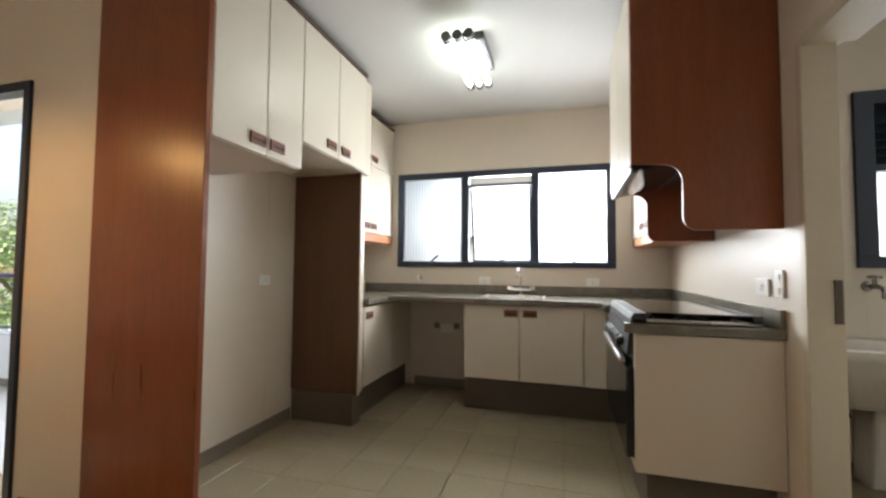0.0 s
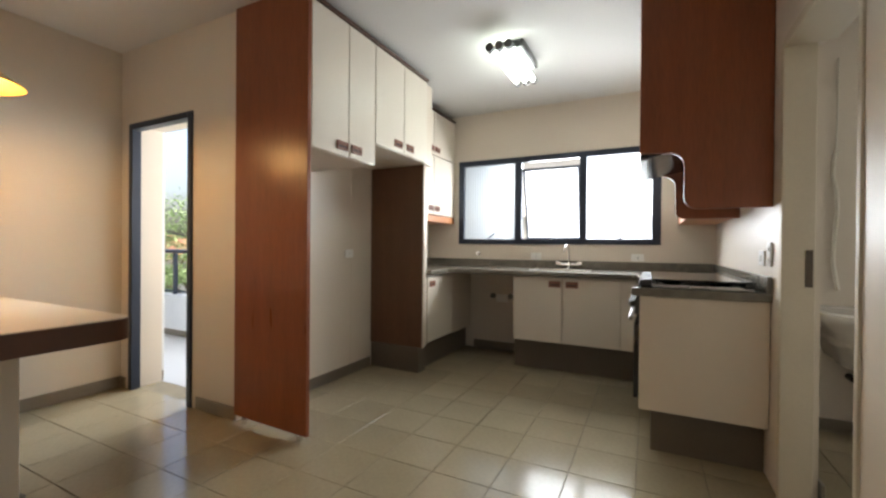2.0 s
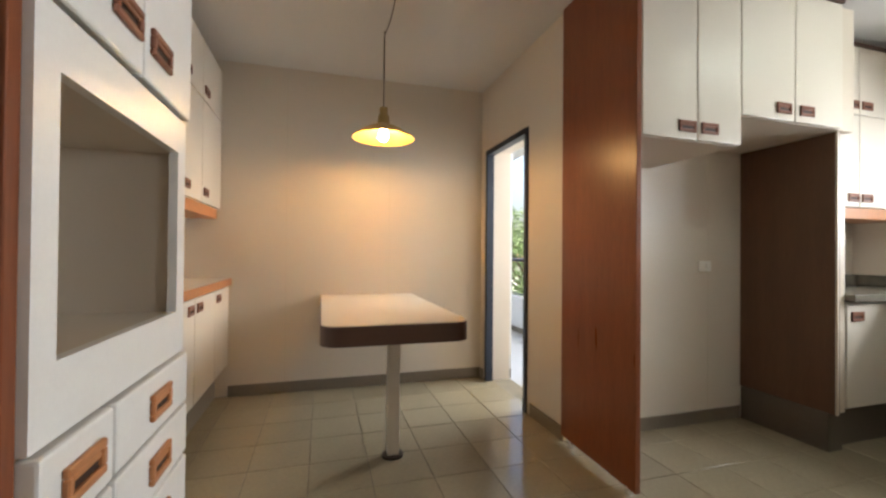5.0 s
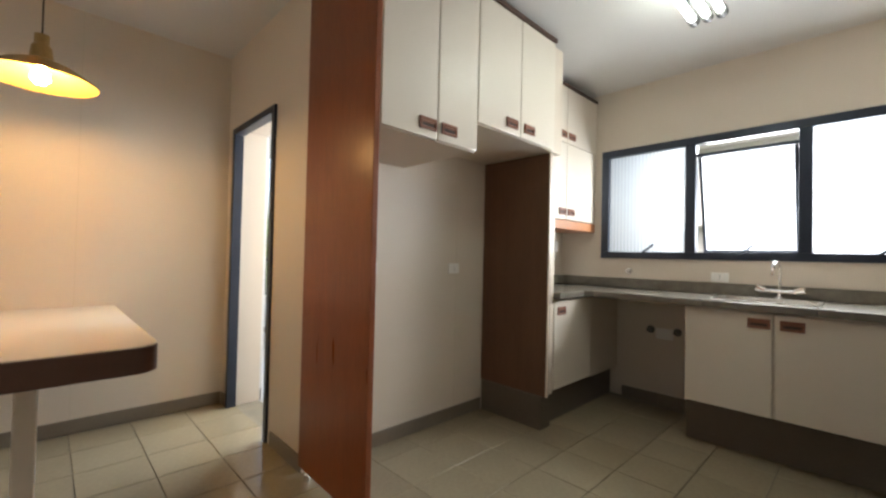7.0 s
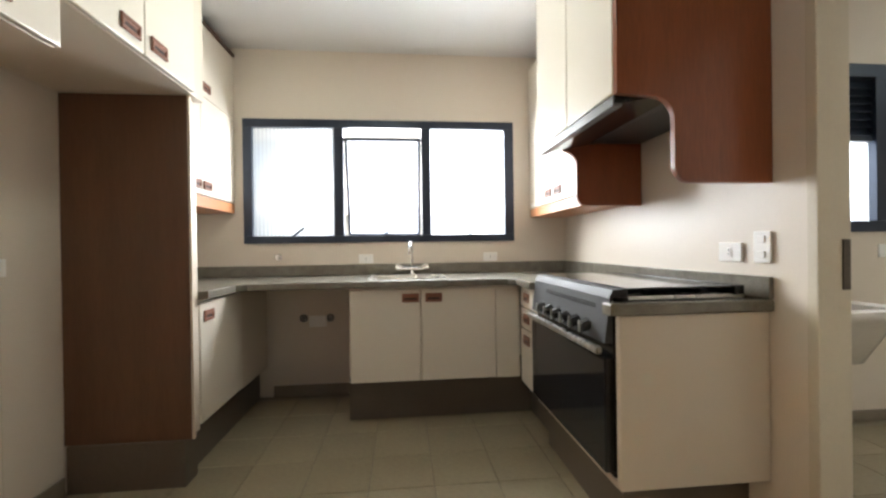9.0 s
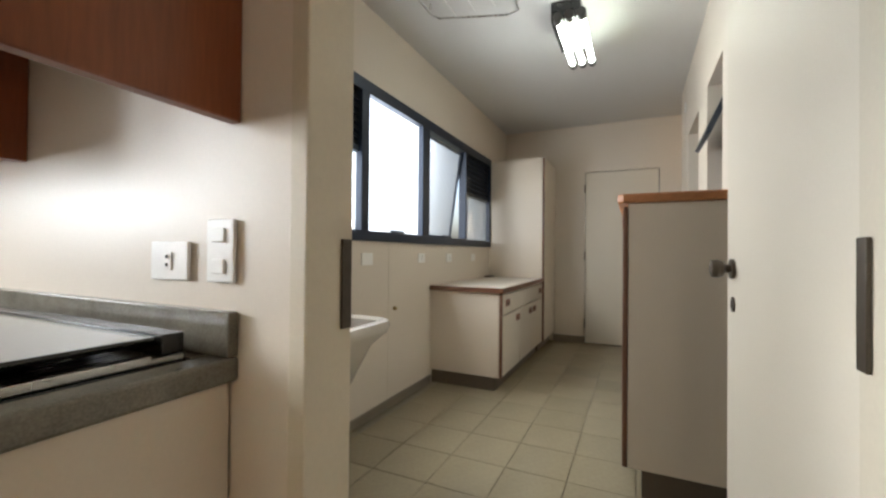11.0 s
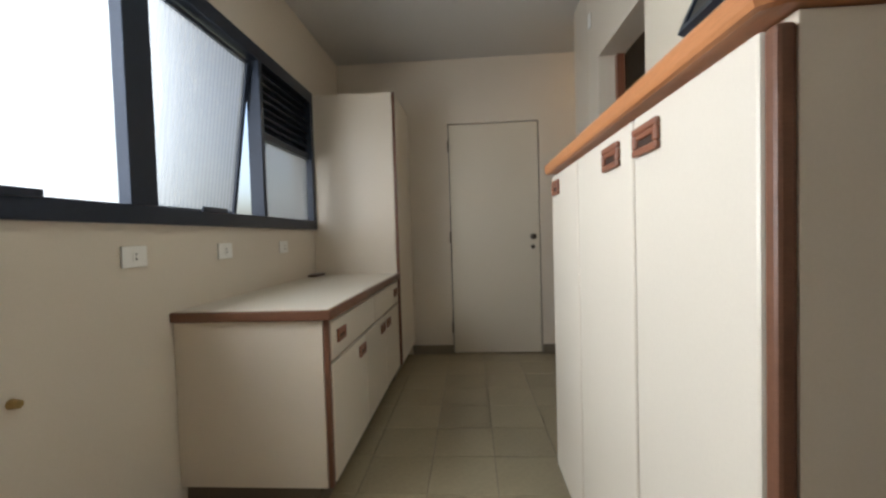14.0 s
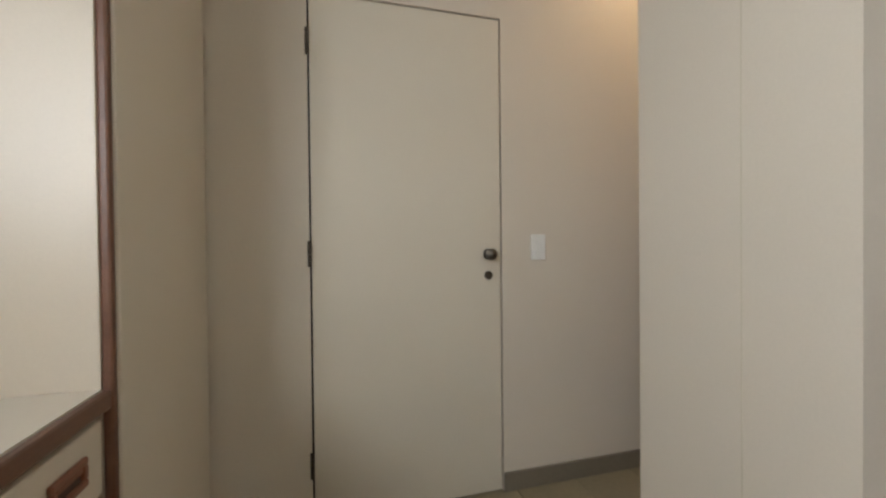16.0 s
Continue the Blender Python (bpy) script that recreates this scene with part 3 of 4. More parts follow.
def cooker():
    t = thing("gas_cooker", (3.1, 4.72, 0.27), "built-in black and steel gas cooker with a closed glass lid", "cooker")
    y0, y1 = 4.312, 5.138
    part("body", blk(2.875, 3.39, y0, y1, 0.27, 0.905, bevel=0.003), BLACK, t)
    part("oven_door", blk(2.84, 2.874, y0, y1, 0.29, 0.70, bevel=0.006), BLKGLASS, t, "black glass oven door")
    part("oven_handle", blk(2.812, 2.84, y0 + 0.01, y1 - 0.01, 0.714, 0.742, bevel=0.008), STEEL, t, "wide brushed steel bar handle")
    part("control_panel", slab([(2.842, 0.755), (2.874, 0.755), (2.874, 0.915), (2.862, 0.915)], "y", y0, y1, bevel=0.002), GREYEN, t, "sloping dark grey control panel")
    for k in range(6):
        y = y0 + 0.14 + k * 0.10
        kn = part("knob", rod((2.85, y, 0.80), (2.815, y, 0.79), 0.025, 0.021, 18), BLACK, t, "black control knob")
        part("pointer", blk(2.806, 2.814, y - 0.004, y + 0.004, 0.77, 0.815, bevel=0.001), STEEL, kn)
    part("vent_rail", slab([(2.86, 0.917), (2.93, 0.917), (2.93, 0.948), (2.875, 0.945)], "y", y0, y1, bevel=0.002), GREYEN, t)
    for k in range(4):
        part("vent_slot", blk(2.852 + k * 0.004, 2.866 + k * 0.004, y0 + 0.1, y1 - 0.2, 0.873 + k * 0.009, 0.877 + k * 0.009), BLACK, t)
    part("hob", blk(2.93, 3.385, y0, y1, 0.906, 0.916, bevel=0.003), STEEL, t, "steel hob plate")
    for x in (3.03, 3.26):
        for y in (4.45, 4.72, 5.0):
            b = part("burner", lathe([(0.0, 0.917), (0.045, 0.917), (0.045, 0.926), (0.03, 0.932), (0, 0.932)], x, y, 18), BLACK, t)
    for y in (4.36, 4.58, 4.60, 4.84, 4.86, 5.10):
        part("grate", tube([(2.95, y, 0.918), (2.96, y, 0.936), (3.35, y, 0.936), (3.36, y, 0.918)], 0.005, 6), BLACK, t)
    part("lid", blk(2.925, 3.34, y0 + 0.005, y1 - 0.005, 0.944, 0.951, bevel=0.002), BLKGLASS, t, "dark glass lid lying closed")
    part("hinge_rail", blk(3.345, 3.385, y0, y1, 0.917, 0.953, bevel=0.004), BLACK, t)
    part("side_rail", blk(2.93, 3.33, y0 - 0.003, y0 + 0.012, 0.908, 0.922, bevel=0.002), STEEL, t)


cooker()


def hood_outline(x0=2.862, z1=2.50):
    o = [(x0, z1), (x0, 1.625)]
    o += arc(2.995, 1.54, 0.075, 90, 0) + arc(3.13, 1.38, 0.06, 180, 270) + [(3.438, 1.32), (3.438, z1)]
    return o


t = thing("hood_cabinet", (3.15, 4.66, 1.32), "cream-fronted cooker hood cabinet between scalloped mahogany side boards", "wall cabinet")
part("side_board", slab(hood_outline(), "y", 4.245, 4.272, bevel=0.003), MAHOG, t, "glossy mahogany board with a scalloped lower edge")
part("side_board", slab(hood_outline(3.0), "y", 5.045, 5.072, bevel=0.003), MAHOG, t, "glossy mahogany board with a scalloped lower edge")
part("body", blk(2.885, 3.436, 4.273, 5.044, 1.78, 2.50), PANELC, t)
front(t, "door", "x", -1, 2.862, 4.275, 4.67, 1.63, 2.50)
front(t, "door", "x", -1, 2.862, 4.672, 5.072, 1.63, 2.50)
hd = part("hood", slab([(2.868, 1.60), (2.90, 1.60), (3.20, 1.66), (3.436, 1.66), (3.436, 1.775), (2.888, 1.775), (2.888, 1.628), (2.868, 1.628)], "y", 4.274, 5.043), BLACK, t, "dark metal cooker hood")
part("hood_lip", blk(2.864, 2.90, 4.276, 5.042, 1.590, 1.628, bevel=0.004), DKSTEEL, hd)
for k in range(2):
    part("filter", blk(2.92 + k * 0.25, 3.16 + k * 0.25, 4.30, 5.02, 1.645 + 0.004 * k, 1.652 + 0.004 * k), DKSTEEL, hd)

t = thing("wall_cabinet", (3.3, 5.6, 1.4), "cream two-door wall cabinet beside the hood", "wall cabinet")
part("body", blk(3.165, 3.436, 5.075, 6.098, 1.40, 2.50), PANELC, t)
front(t, "door", "x", -1, 3.142, 5.075, 5.585, 1.40, 2.50, (5.50, 1.47))
front(t, "door", "x", -1, 3.142, 5.585, 6.097, 1.40, 2.50, (5.67, 1.47))
single("light_valance", blk(3.145, 3.43, 5.076, 6.095, 1.33, 1.397, bevel=0.004), TRIM, "orange wooden strip under the wall cabinet", "trim")


def tube_light(x, y, z, rz, label, drop):
    """Three bare tubes in black round holders below a base plate."""
    t = thing("ceiling_light", (0, 0, 0), label, "ceiling light", "fluorescent ceiling lights")
    # base plate, drawn black and wider towards +x to include its ceiling shadow
    part("plate_and_shadow", blk(-0.05, 0.13, -0.20, 0.22, -0.035 - drop, -0.001, bevel=0.005), BLACK, t)
    for k in (-1, 0, 1):
        x0 = k * 0.068
        part("tube", rod((x0, -0.31, -0.075 - drop), (x0, 0.31, -0.075 - drop), 0.0195, n=14), TUBE, t, "lit white fluorescent tube")
        for s in (-1, 1):
            part("holder", rod((x0, s * 0.305, -0.075 - drop), (x0, s * 0.355, -0.075 - drop), 0.029, n=16), DKSTEEL, t)
            part("holder_arm", rod((x0, s * 0.335, -0.06 - drop), (x0, s * 0.20, -0.025 - drop), 0.010, n=8), BLACK, t)
    t.matrix_world = pose(x, y, z, 0, 0, rz)
    return t


tube_light(1.975, 4.85, CK - 0.001, 0, "three bare fluorescent tubes in black holders on the kitchen ceiling", 0.02)
tube_light(5.77, 3.97, CL - 0.001, 90, "three bare fluorescent tubes in black holders on the laundry ceiling", 0.10)

# ---- eating corner ----
top = [(-0.774, 2.14)] + arc(0.64, 2.23, 0.09, -90, 0) + arc(0.64, 2.81, 0.09, 0, 90) + [(-0.774, 2.90)]
t = thing("dining_table", (0.0, 2.53, 0), "wall-mounted table with a pale laminate top, dark edge and one leg", "table")
part("edge", slab(top, "z", 0.668, 0.766, bevel=0.004), DARKEDGE, t, "deep dark brown edge band")
inner = [(-0.774, 2.144)] + arc(0.638, 2.232, 0.088, -90, 0) + arc(0.638, 2.808, 0.088, 0, 90) + [(-0.774, 2.896)]
part("tabletop", slab(inner, "z", 0.7665, 0.7705, bevel=0.001), CREAM, t, "pale cream laminate top")
part("leg", blk(0.44, 0.505, 2.50, 2.565, 0.012, 0.668, bevel=0.008), CREAM, t)
part("foot_plate", rod((0.4725, 2.5325, 0.0), (0.4725, 2.5325, 0.012), 0.06), BRONZE, t)


def pendant(x, y):
    t = thing("pendant_lamp", (x, y, 1.88), "brass-coloured conical pendant lamp with a lit warm bulb", "pendant lamp")
    part("shade", lathe([(0.205, 1.882), (0.203, 1.888), (0.115, 1.945), (0.05, 1.972), (0.042, 1.975), (0.036, 2.03), (0.027, 2.045), (0.027, 2.085), (0.0, 2.088)], x, y, 40), BRASS, t, "aged brass cone")
    part("shade_lining", lathe([(0.203, 1.881), (0.113, 1.940), (0.045, 1.968), (0.0, 1.968)], x, y, 40), SHADEIN, t, "pale yellow enamel lining")
    part("bulb", lathe([(0.0, 1.862), (0.018, 1.866), (0.032, 1.885), (0.03, 1.91), (0.016, 1.94), (0.014, 1.967)], x, y, 20), BULB, t, "glowing warm bulb")
    part("cord", rod((x, y, 2.085), (x, y, CK - 0.035), 0.0035, n=8), BRONZE, t)
    part("hook", tube([(x, y, CK), (x, y, CK - 0.02), (x + 0.012, y, CK - 0.032), (x, y, CK - 0.042), (x - 0.01, y, CK - 0.03)], 0.003, 6), BRONZE, t)
    part("swag_cord", tube([(x, y, CK - 0.035)] + [(x + 0.75 * s, y - 0.02 * s, CK - 0.03 - 0.07 * math.sin(math.pi * s)) for s in [i / 12 for i in range(1, 12)]] + [(x + 0.75, y - 0.02, CK - 0.002)], 0.0035, 6), BRONZE, t)


pendant(0.02, 2.53)

# cabinets along the south wall
t = thing("base_cabinet", (-0.1, 1.25, 0), "cream three-door sideboard with wooden edge trim", "base cabinet")
part("body", blk(-0.773, 0.595, 1.062, 1.438, 0.245, 0.86), PANELC, t)
for a, b, p in ((0.115, 0.595, 0.20), (-0.345, 0.111, 0.03), (-0.77, -0.349, -0.43)):
    front(t, "door", "y", 1, 1.46, a, b, 0.245, 0.855, (p, 0.795))
part("plinth", blk(-0.773, 0.595, 1.062, 1.37, 0.0, 0.243), SKIRT, t)
single("worktop", blk(-0.773, 0.60, 1.062, 1.462, 0.862, 0.915), CREAM, "cream laminate shelf top on the sideboard", "worktop")
single("edge_trim", blk(-0.773, 0.60, 1.463, 1.478, 0.862, 0.915, bevel=0.005), TRIM, "orange wooden edge of the sideboard top", "trim")
t = thing("wall_cabinet", (-0.1, 1.25, 1.44), "cream three-door wall cabinet with an upper row of small doors", "wall cabinet")
part("body", blk(-0.773, 0.595, 1.062, 1.373, 1.44, 2.51), PANELC, t)
for a, b, p in ((0.152, 0.595, 0.235), (-0.255, 0.148, 0.065), (-0.77, -0.259, -0.34)):
    front(t, "door", "y", 1, 1.395, a, b, 1.44, 2.115, (p, 1.515))
    front(t, "door", "y", 1, 1.395, a, b, 2.119, 2.51, (p, 2.19))
single("light_valance", blk(-0.70, 0.59, 1.07, 1.385, 1.365, 1.437, bevel=0.004), TRIM, "orange wooden strip under the wall cabinet", "trim")
t = thing("tall_cabinet", (1.05, 1.3, 0), "cream full-height cupboard with two doors one above the other", "cupboard")
part("body", blk(0.60, 1.515, 1.062, 1.44, 0.10, 2.51), PANELC, t)
front(t, "door", "y", 1, 1.462, 0.582, 1.02, 0.245, 1.45, None)
front(t, "door", "y", 1, 1.462, 0.582, 1.02, 1.454, 2.51, None)
front(t, "door", "y", 1, 1.462, 1.022, 1.515, 0.245, 2.51, None)
part("plinth", blk(0.60, 1.515, 1.062, 1.40, 0.0, 0.099), SKIRT, t)


def oven_tower():
    t = thing("oven_tower", (1.82, 1.5, 0), "white oven housing with an empty niche, drawers below and doors above", "cupboard")
    x0, x1, yf = 1.525, 2.115, 1.80
    part("side", blk(x0, x0 + 0.02, 1.20, yf - 0.022, 0.1, 2.51), PANELC, t)
    part("side", blk(x1 - 0.02, x1, 1.20, yf - 0.022, 0.1, 2.51), PANELC, t)
    part("back", blk(x0 + 0.02, x1 - 0.02, 1.20, 1.22, 0.1, 2.51), PANELC, t)
    part("shelf", blk(x0 + 0.02, x1 - 0.02, 1.22, yf - 0.022, 0.95, 0.972), PANELC, t)
    part("shelf", blk(x0 + 0.02, x1 - 0.02, 1.22, yf - 0.022, 1.372, 1.392), PANELC, t)
    part("facia", pierced("y", yf - 0.02, yf, x0, x1, 0.87, 1.455, [(x0 + 0.055, x1 - 0.055, 0.975, 1.37)]), WHITEP, t, "white front frame of the empty oven niche")
    for z0, z1 in ((0.738, 0.866), (0.608, 0.734), (0.478, 0.604), (0.255, 0.474)):
        for a, b in ((x0, 1.915), (1.919, x1)):
            front(t, "drawer", "y", 1, yf + 0.012, a, b, z0, z1, ((a + b) / 2, (z0 + z1) / 2), material=WHITEP, th=0.03, pm=TRIM)
    front(t, "door", "y", 1, yf + 0.012, x0, 1.82, 1.46, 2.51, (1.745, 1.545), material=WHITEP, th=0.03)
    front(t, "door", "y", 1, yf + 0.012, 1.822, x1, 1.46, 2.51, (1.90, 1.545), material=WHITEP, th=0.03)
    part("plinth", blk(x0, x1, 1.20, yf - 0.06, 0.0, 0.25), PLINTH, t)


oven_tower()
t = thing("corner_shelf", (2.3, 1.4, 0), "mahogany open end shelves with rounded fronts", "shelf")
part("side_board", blk(2.117, 2.145, 1.10, 1.79, 0.0, 2.51, bevel=0.003), MAHOG, t)
part("back_board", blk(2.146, 2.52, 1.10, 1.125, 0.0, 2.51, bevel=0.003), MAHOG, t)
for z in (0.10, 0.48, 0.875, 1.265, 1.67, 2.08, 2.48):
    o = [(2.147, 1.127)] + [(2.147 + 0.33 * math.cos(radians(a)), 1.127 + 0.655 * math.sin(radians(a))) for a in range(0, 91, 6)]
    part("shelf", slab(o, "z", z, z + 0.028, bevel=0.004), REDWOOD, t, "rounded wooden shelf")

# ---- laundry ----
t = thing("low_cabinet", (6.8, 4.86, 0), "cream low cabinet with a drawer row, three doors and brown edges", "base cabinet")
part("body", blk(6.035, 7.546, 4.575, 5.178, 0.115, 0.778, bevel=0.003), PANELC, t)
part("corner_trim", blk(6.035, 6.062, 4.552, 4.574, 0.115, 0.778, bevel=0.006), EDGEB, t)
for a, b, p in ((6.065, 6.583, 6.50), (6.587, 7.066, 6.98), (7.07, 7.546, 7.155)):
    front(t, "door", "y", -1, 4.55, a, b, 0.12, 0.598, (p, 0.535))
for a, b, p in ((6.065, 6.80, 6.18), (6.804, 7.546, 7.42)):
    front(t, "drawer", "y", -1, 4.55, a, b, 0.612, 0.765, (p, 0.695))
part("plinth", blk(6.07, 7.546, 4.62, 5.178, 0.0, 0.114), PLINTH, t)
t = thing("worktop", (6.8, 4.86, 0.78), "pale laminate cabinet top with a reddish wooden edge", "worktop")
part("board", blk(6.033, 7.55, 4.553, 5.178, 0.78, 0.8205), CREAM, t)
part("edge", blk(6.02, 7.55, 4.535, 4.552, 0.78, 0.82, bevel=0.006), EDGEB, t)
part("edge", blk(6.015, 6.032, 4.535, 5.178, 0.78, 0.82, bevel=0.006), EDGEB, t)
single("wood_offcut", blk(7.36, 7.53, 5.10, 5.165, 0.822, 0.838, bevel=0.002), DARKEDGE, "small dark wooden piece lying on the cabinet top", "wood piece")
t = thing("tall_cabinet", (7.9, 4.86, 0), "tall cream laundry cupboard with brown edge trim", "cupboard")
part("body", blk(7.552, 8.235, 4.555, 5.178, 0.12, 2.172, bevel=0.003), PANELC, t)
part("edge", blk(7.552, 7.572, 4.533, 4.554, 0.12, 2.172, bevel=0.006), EDGEB, t)
front(t, "door", "y", -1, 4.53, 7.575, 8.235, 0.12, 2.17)
part("plinth", blk(7.56, 8.235, 4.60, 5.178, 0.0, 0.119), PLINTH, t)

t = thing("cupboard", (5.6, 3.43, 0), "cream three-door cupboard with a brown wooden top", "cupboard")
part("body", blk(4.965, 6.185, 3.203, 3.638, 0.135, 1.322, bevel=0.002), PANELC, t)
part("corner_trim", blk(4.963, 4.985, 3.639, 3.662, 0.135, 1.31, bevel=0.006), EDGEB, t)
for a, b, p in ((4.988, 5.352, 5.285), (5.356, 5.786, 5.475), (5.79, 6.183, 6.09)):
    front(t, "door", "y", 1, 3.662, a, b, 0.14, 1.315, (p, 1.26))
part("plinth", blk(5.0, 6.17, 3.203, 3.58, 0.0, 0.134), PLINTH, t)
single("worktop", slab([(4.945, 3.203), (4.945, 3.66), (4.965, 3.685), (6.20, 3.685), (6.20, 3.203)], "z", 1.324, 1.366, bevel=0.01), TRIM, "brown wooden top board of the cupboard", "worktop")


def door_leaf(name, w, h, label, latch_side=1):
    """A flush door standing along x from its hinge at the origin, knob on +y."""
    t = thing(name, (0, 0, 0), label, "door")
    part("leaf", blk(0, w, -0.035, 0, 0.008, h, bevel=0.002), DOORP, t)
    kx = w - 0.075
    for s, y in ((1, 0.0), (-1, -0.035)):
        part("rose", rod((kx, y, 1.055), (kx, y + s * 0.008, 1.055), 0.028, n=20), BRONZE, t)
        part("knob", lathe([(0.0, 0.0), (0.010, 0.0), (0.012, 0.014), (0.022, 0.020), (0.026, 0.034), (0.024, 0.048), (0.012, 0.052), (0.0, 0.049)], 0, 0, 20), BRONZE, t, "dark bronze door knob").data.transform(Matrix.Translation((kx, y + s * 0.006, 1.055)) @ Matrix.Rotation(radians(-90 * s), 4, "X"))
        part("keyhole_plate", rod((kx, y, 0.955), (kx, y + s * 0.004, 0.955), 0.021, n=20), BRONZE, t)
        part("keyhole", blk(kx - 0.004, kx + 0.004, y + s * 0.0035, y + s * 0.0055, 0.945, 0.965), BLACK, t)
    part("latch_plate", blk(w, w + 0.002, -0.028, -0.008, 0.93, 1.11), BRONZE, t)
    return t


t = door_leaf("laundry_door", 0.775, 2.02, "cream painted flush door standing open with a bronze knob")
t.matrix_world = pose(3.62, 3.345, 0, 0, 0, 1.2)

# far door, closed
t = tagged(new("door_1"), "cream painted flush entrance door, closed, with dark hinges", "door", kind="structure")
part("leaf", blk(8.247, 8.285, 3.371, 4.168, 0.012, 2.090, bevel=0.002), DOORP, t)
# black sheet added behind the leaf, so the gaps round it look shaded
part("gap_shade_sheet", pierced("x", 8.29, 8.30, 3.362, 4.176, 0, 2.10), BLACK, t)
for z in (0.25, 1.075, 1.895):
    part("hinge", rod((8.231, 4.176, z - 0.05), (8.231, 4.176, z + 0.05), 0.007, n=10), BRONZE, t, "dark bronze hinge")
part("knob", lathe([(0.0, 0.0), (0.024, 0.0), (0.024, 0.006), (0.010, 0.008), (0.010, 0.02), (0.022, 0.028), (0.025, 0.045), (0.0, 0.06)], 0, 0, 20), BRONZE, t, "dark bronze knob").data.transform(Matrix.Translation((8.235, 3.434, 1.062)) @ Matrix.Rotation(radians(-90), 4, "Y"))
part("keyhole_plate", rod((8.235, 3.434, 0.97), (8.231, 3.434, 0.97), 0.019, n=18), BRONZE, t)

# service doorways and the tilted vent window
for nm, x0, x1, ztop in (("door_frame_service", 4.25, 4.935, 2.1), ("door_frame_bath", 6.40, 7.06, 2.14)):
    fr = tagged(new(nm), "beige painted frame of a service doorway", "door frame", kind="structure")
    part("jamb", blk(x1 - 0.035, x1 - 0.002, 3.055, 3.10, 0, ztop - 0.002), REDWOOD if nm.endswith("bath") else JAMB, fr)
    part("jamb", blk(x0 + 0.002, x0 + 0.035, 3.055, 3.10, 0, ztop - 0.002), JAMB, fr)
    part("strike_plate", blk(x1 - 0.039, x1 - 0.035, 3.058, 3.092, 0.96, 1.12), BLACKAL, fr)
t = thing("service_door", (6.7, 3.0, 0), "cream painted flush door standing ajar", "door")
part("leaf", blk(-0.67, 0, -0.0, 0.035, 0.01, 2.1, bevel=0.002), DOORP, t)
t.matrix_world = pose(6.436, 3.045, 0, 0, 0, 192)
w = tagged(new("window_3"), "small black vent window tilted open above the cupboard", "window", kind="structure")
for b in ((5.49, 5.52, 3.06, 3.10, 1.30, 2.17), (5.97, 6.0, 3.06, 3.10, 1.30, 2.17), (5.52, 5.97, 3.06, 3.10, 2.14, 2.17), (5.52, 5.97, 3.06, 3.10, 1.30, 1.33)):
    part("window_bar", blk(*b, bevel=0.002), BLACKAL, w)
m = Matrix.Translation((0, 3.09, 2.13)) @ Matrix.Rotation(radians(24), 4, "X")
bm = bmesh.new()
for b in ((5.52, 5.545, -0.012, 0.012, -0.42, 0), (5.945, 5.97, -0.012, 0.012, -0.42, 0), (5.545, 5.945, -0.012, 0.012, -0.42, -0.395), (5.545, 5.945, -0.012, 0.012, -0.025, 0)):
    box(bm, *b)
bmesh.ops.transform(bm, matrix=m, verts=bm.verts)
part("sash", bm, BLACKAL, w)
bm = blk(5.545, 5.945, -0.003, 0.003, -0.395, -0.025)
bmesh.ops.transform(bm, matrix=m, verts=bm.verts)
part("pane", bm, DKSTEEL, w)


def laundry_tank():
    """A pedestal wash tank: rounded rim, sloping bowl, tapered column."""
    t = thing("laundry_tank", (4.25, 4.9, 0), "white porcelain laundry tank on a pedestal", "laundry sink")
    xc, yb, yf = 4.22, 5.176, 4.70

    def ring(hx, y0, y1, z, r):
        pts = []
        for cx, cy, a in ((xc + hx - r, y1 - r * 0.2, 0), (xc - hx + r, y1 - r * 0.2, 90), (xc - hx + r, y0 + r, 180), (xc + hx - r, y0 + r, 270)):
            rr = (r, r) if cy < (y0 + y1) / 2 else (r, r * 0.2)
            pts += [(cx + rr[0] * math.cos(radians(a + 15 * k)), cy + rr[1] * math.sin(radians(a + 15 * k)), z - 0.025) for k in range(7)]
        return pts

    rows = [ring(0.24, 4.90, yb, 0.46, 0.10), ring(0.33, 4.80, yb, 0.50, 0.10), ring(0.385, 4.735, yb, 0.68, 0.08), ring(0.44, yf - 0.02, yb, 0.735, 0.09), ring(0.45, yf - 0.03, yb, 0.765, 0.09), ring(0.445, yf - 0.025, yb, 0.79, 0.09),
            ring(0.425, yf - 0.005, yb - 0.02, 0.797, 0.08), ring(0.40, yf + 0.02, yb - 0.05, 0.785, 0.07), ring(0.37, yf + 0.06, yb - 0.07, 0.62, 0.08), ring(0.30, 4.86, yb - 0.09, 0.47, 0.09)]
    bm = bmesh.new()
    vs = [[bm.verts.new(p) for p in r] for r in rows]
    k = len(vs[0])
    for a, b in zip(vs, vs[1:]):
        for i in range(k):
            bm.faces.new((a[i], a[(i + 1) % k], b[(i + 1) % k], b[i]))
    bm.faces.new(vs[0]), bm.faces.new(vs[-1])
    bmesh.ops.recalc_face_normals(bm, faces=bm.faces)
    part("bowl", bm, PORCEL, t, smooth=50)
    part("pedestal", slab([(4.12, 0.0), (4.34, 0.0), (4.32, 0.44), (4.14, 0.44)], "y", 4.98, 5.16, bevel=0.02), PORCEL, t)
    part("trap", tube([(4.05, 5.05, 0.44), (4.05, 5.05, 0.36), (4.02, 5.10, 0.34), (4.02, 5.176, 0.34)], 0.022, 10), BLACK, t, "black waste trap")


laundry_tank()


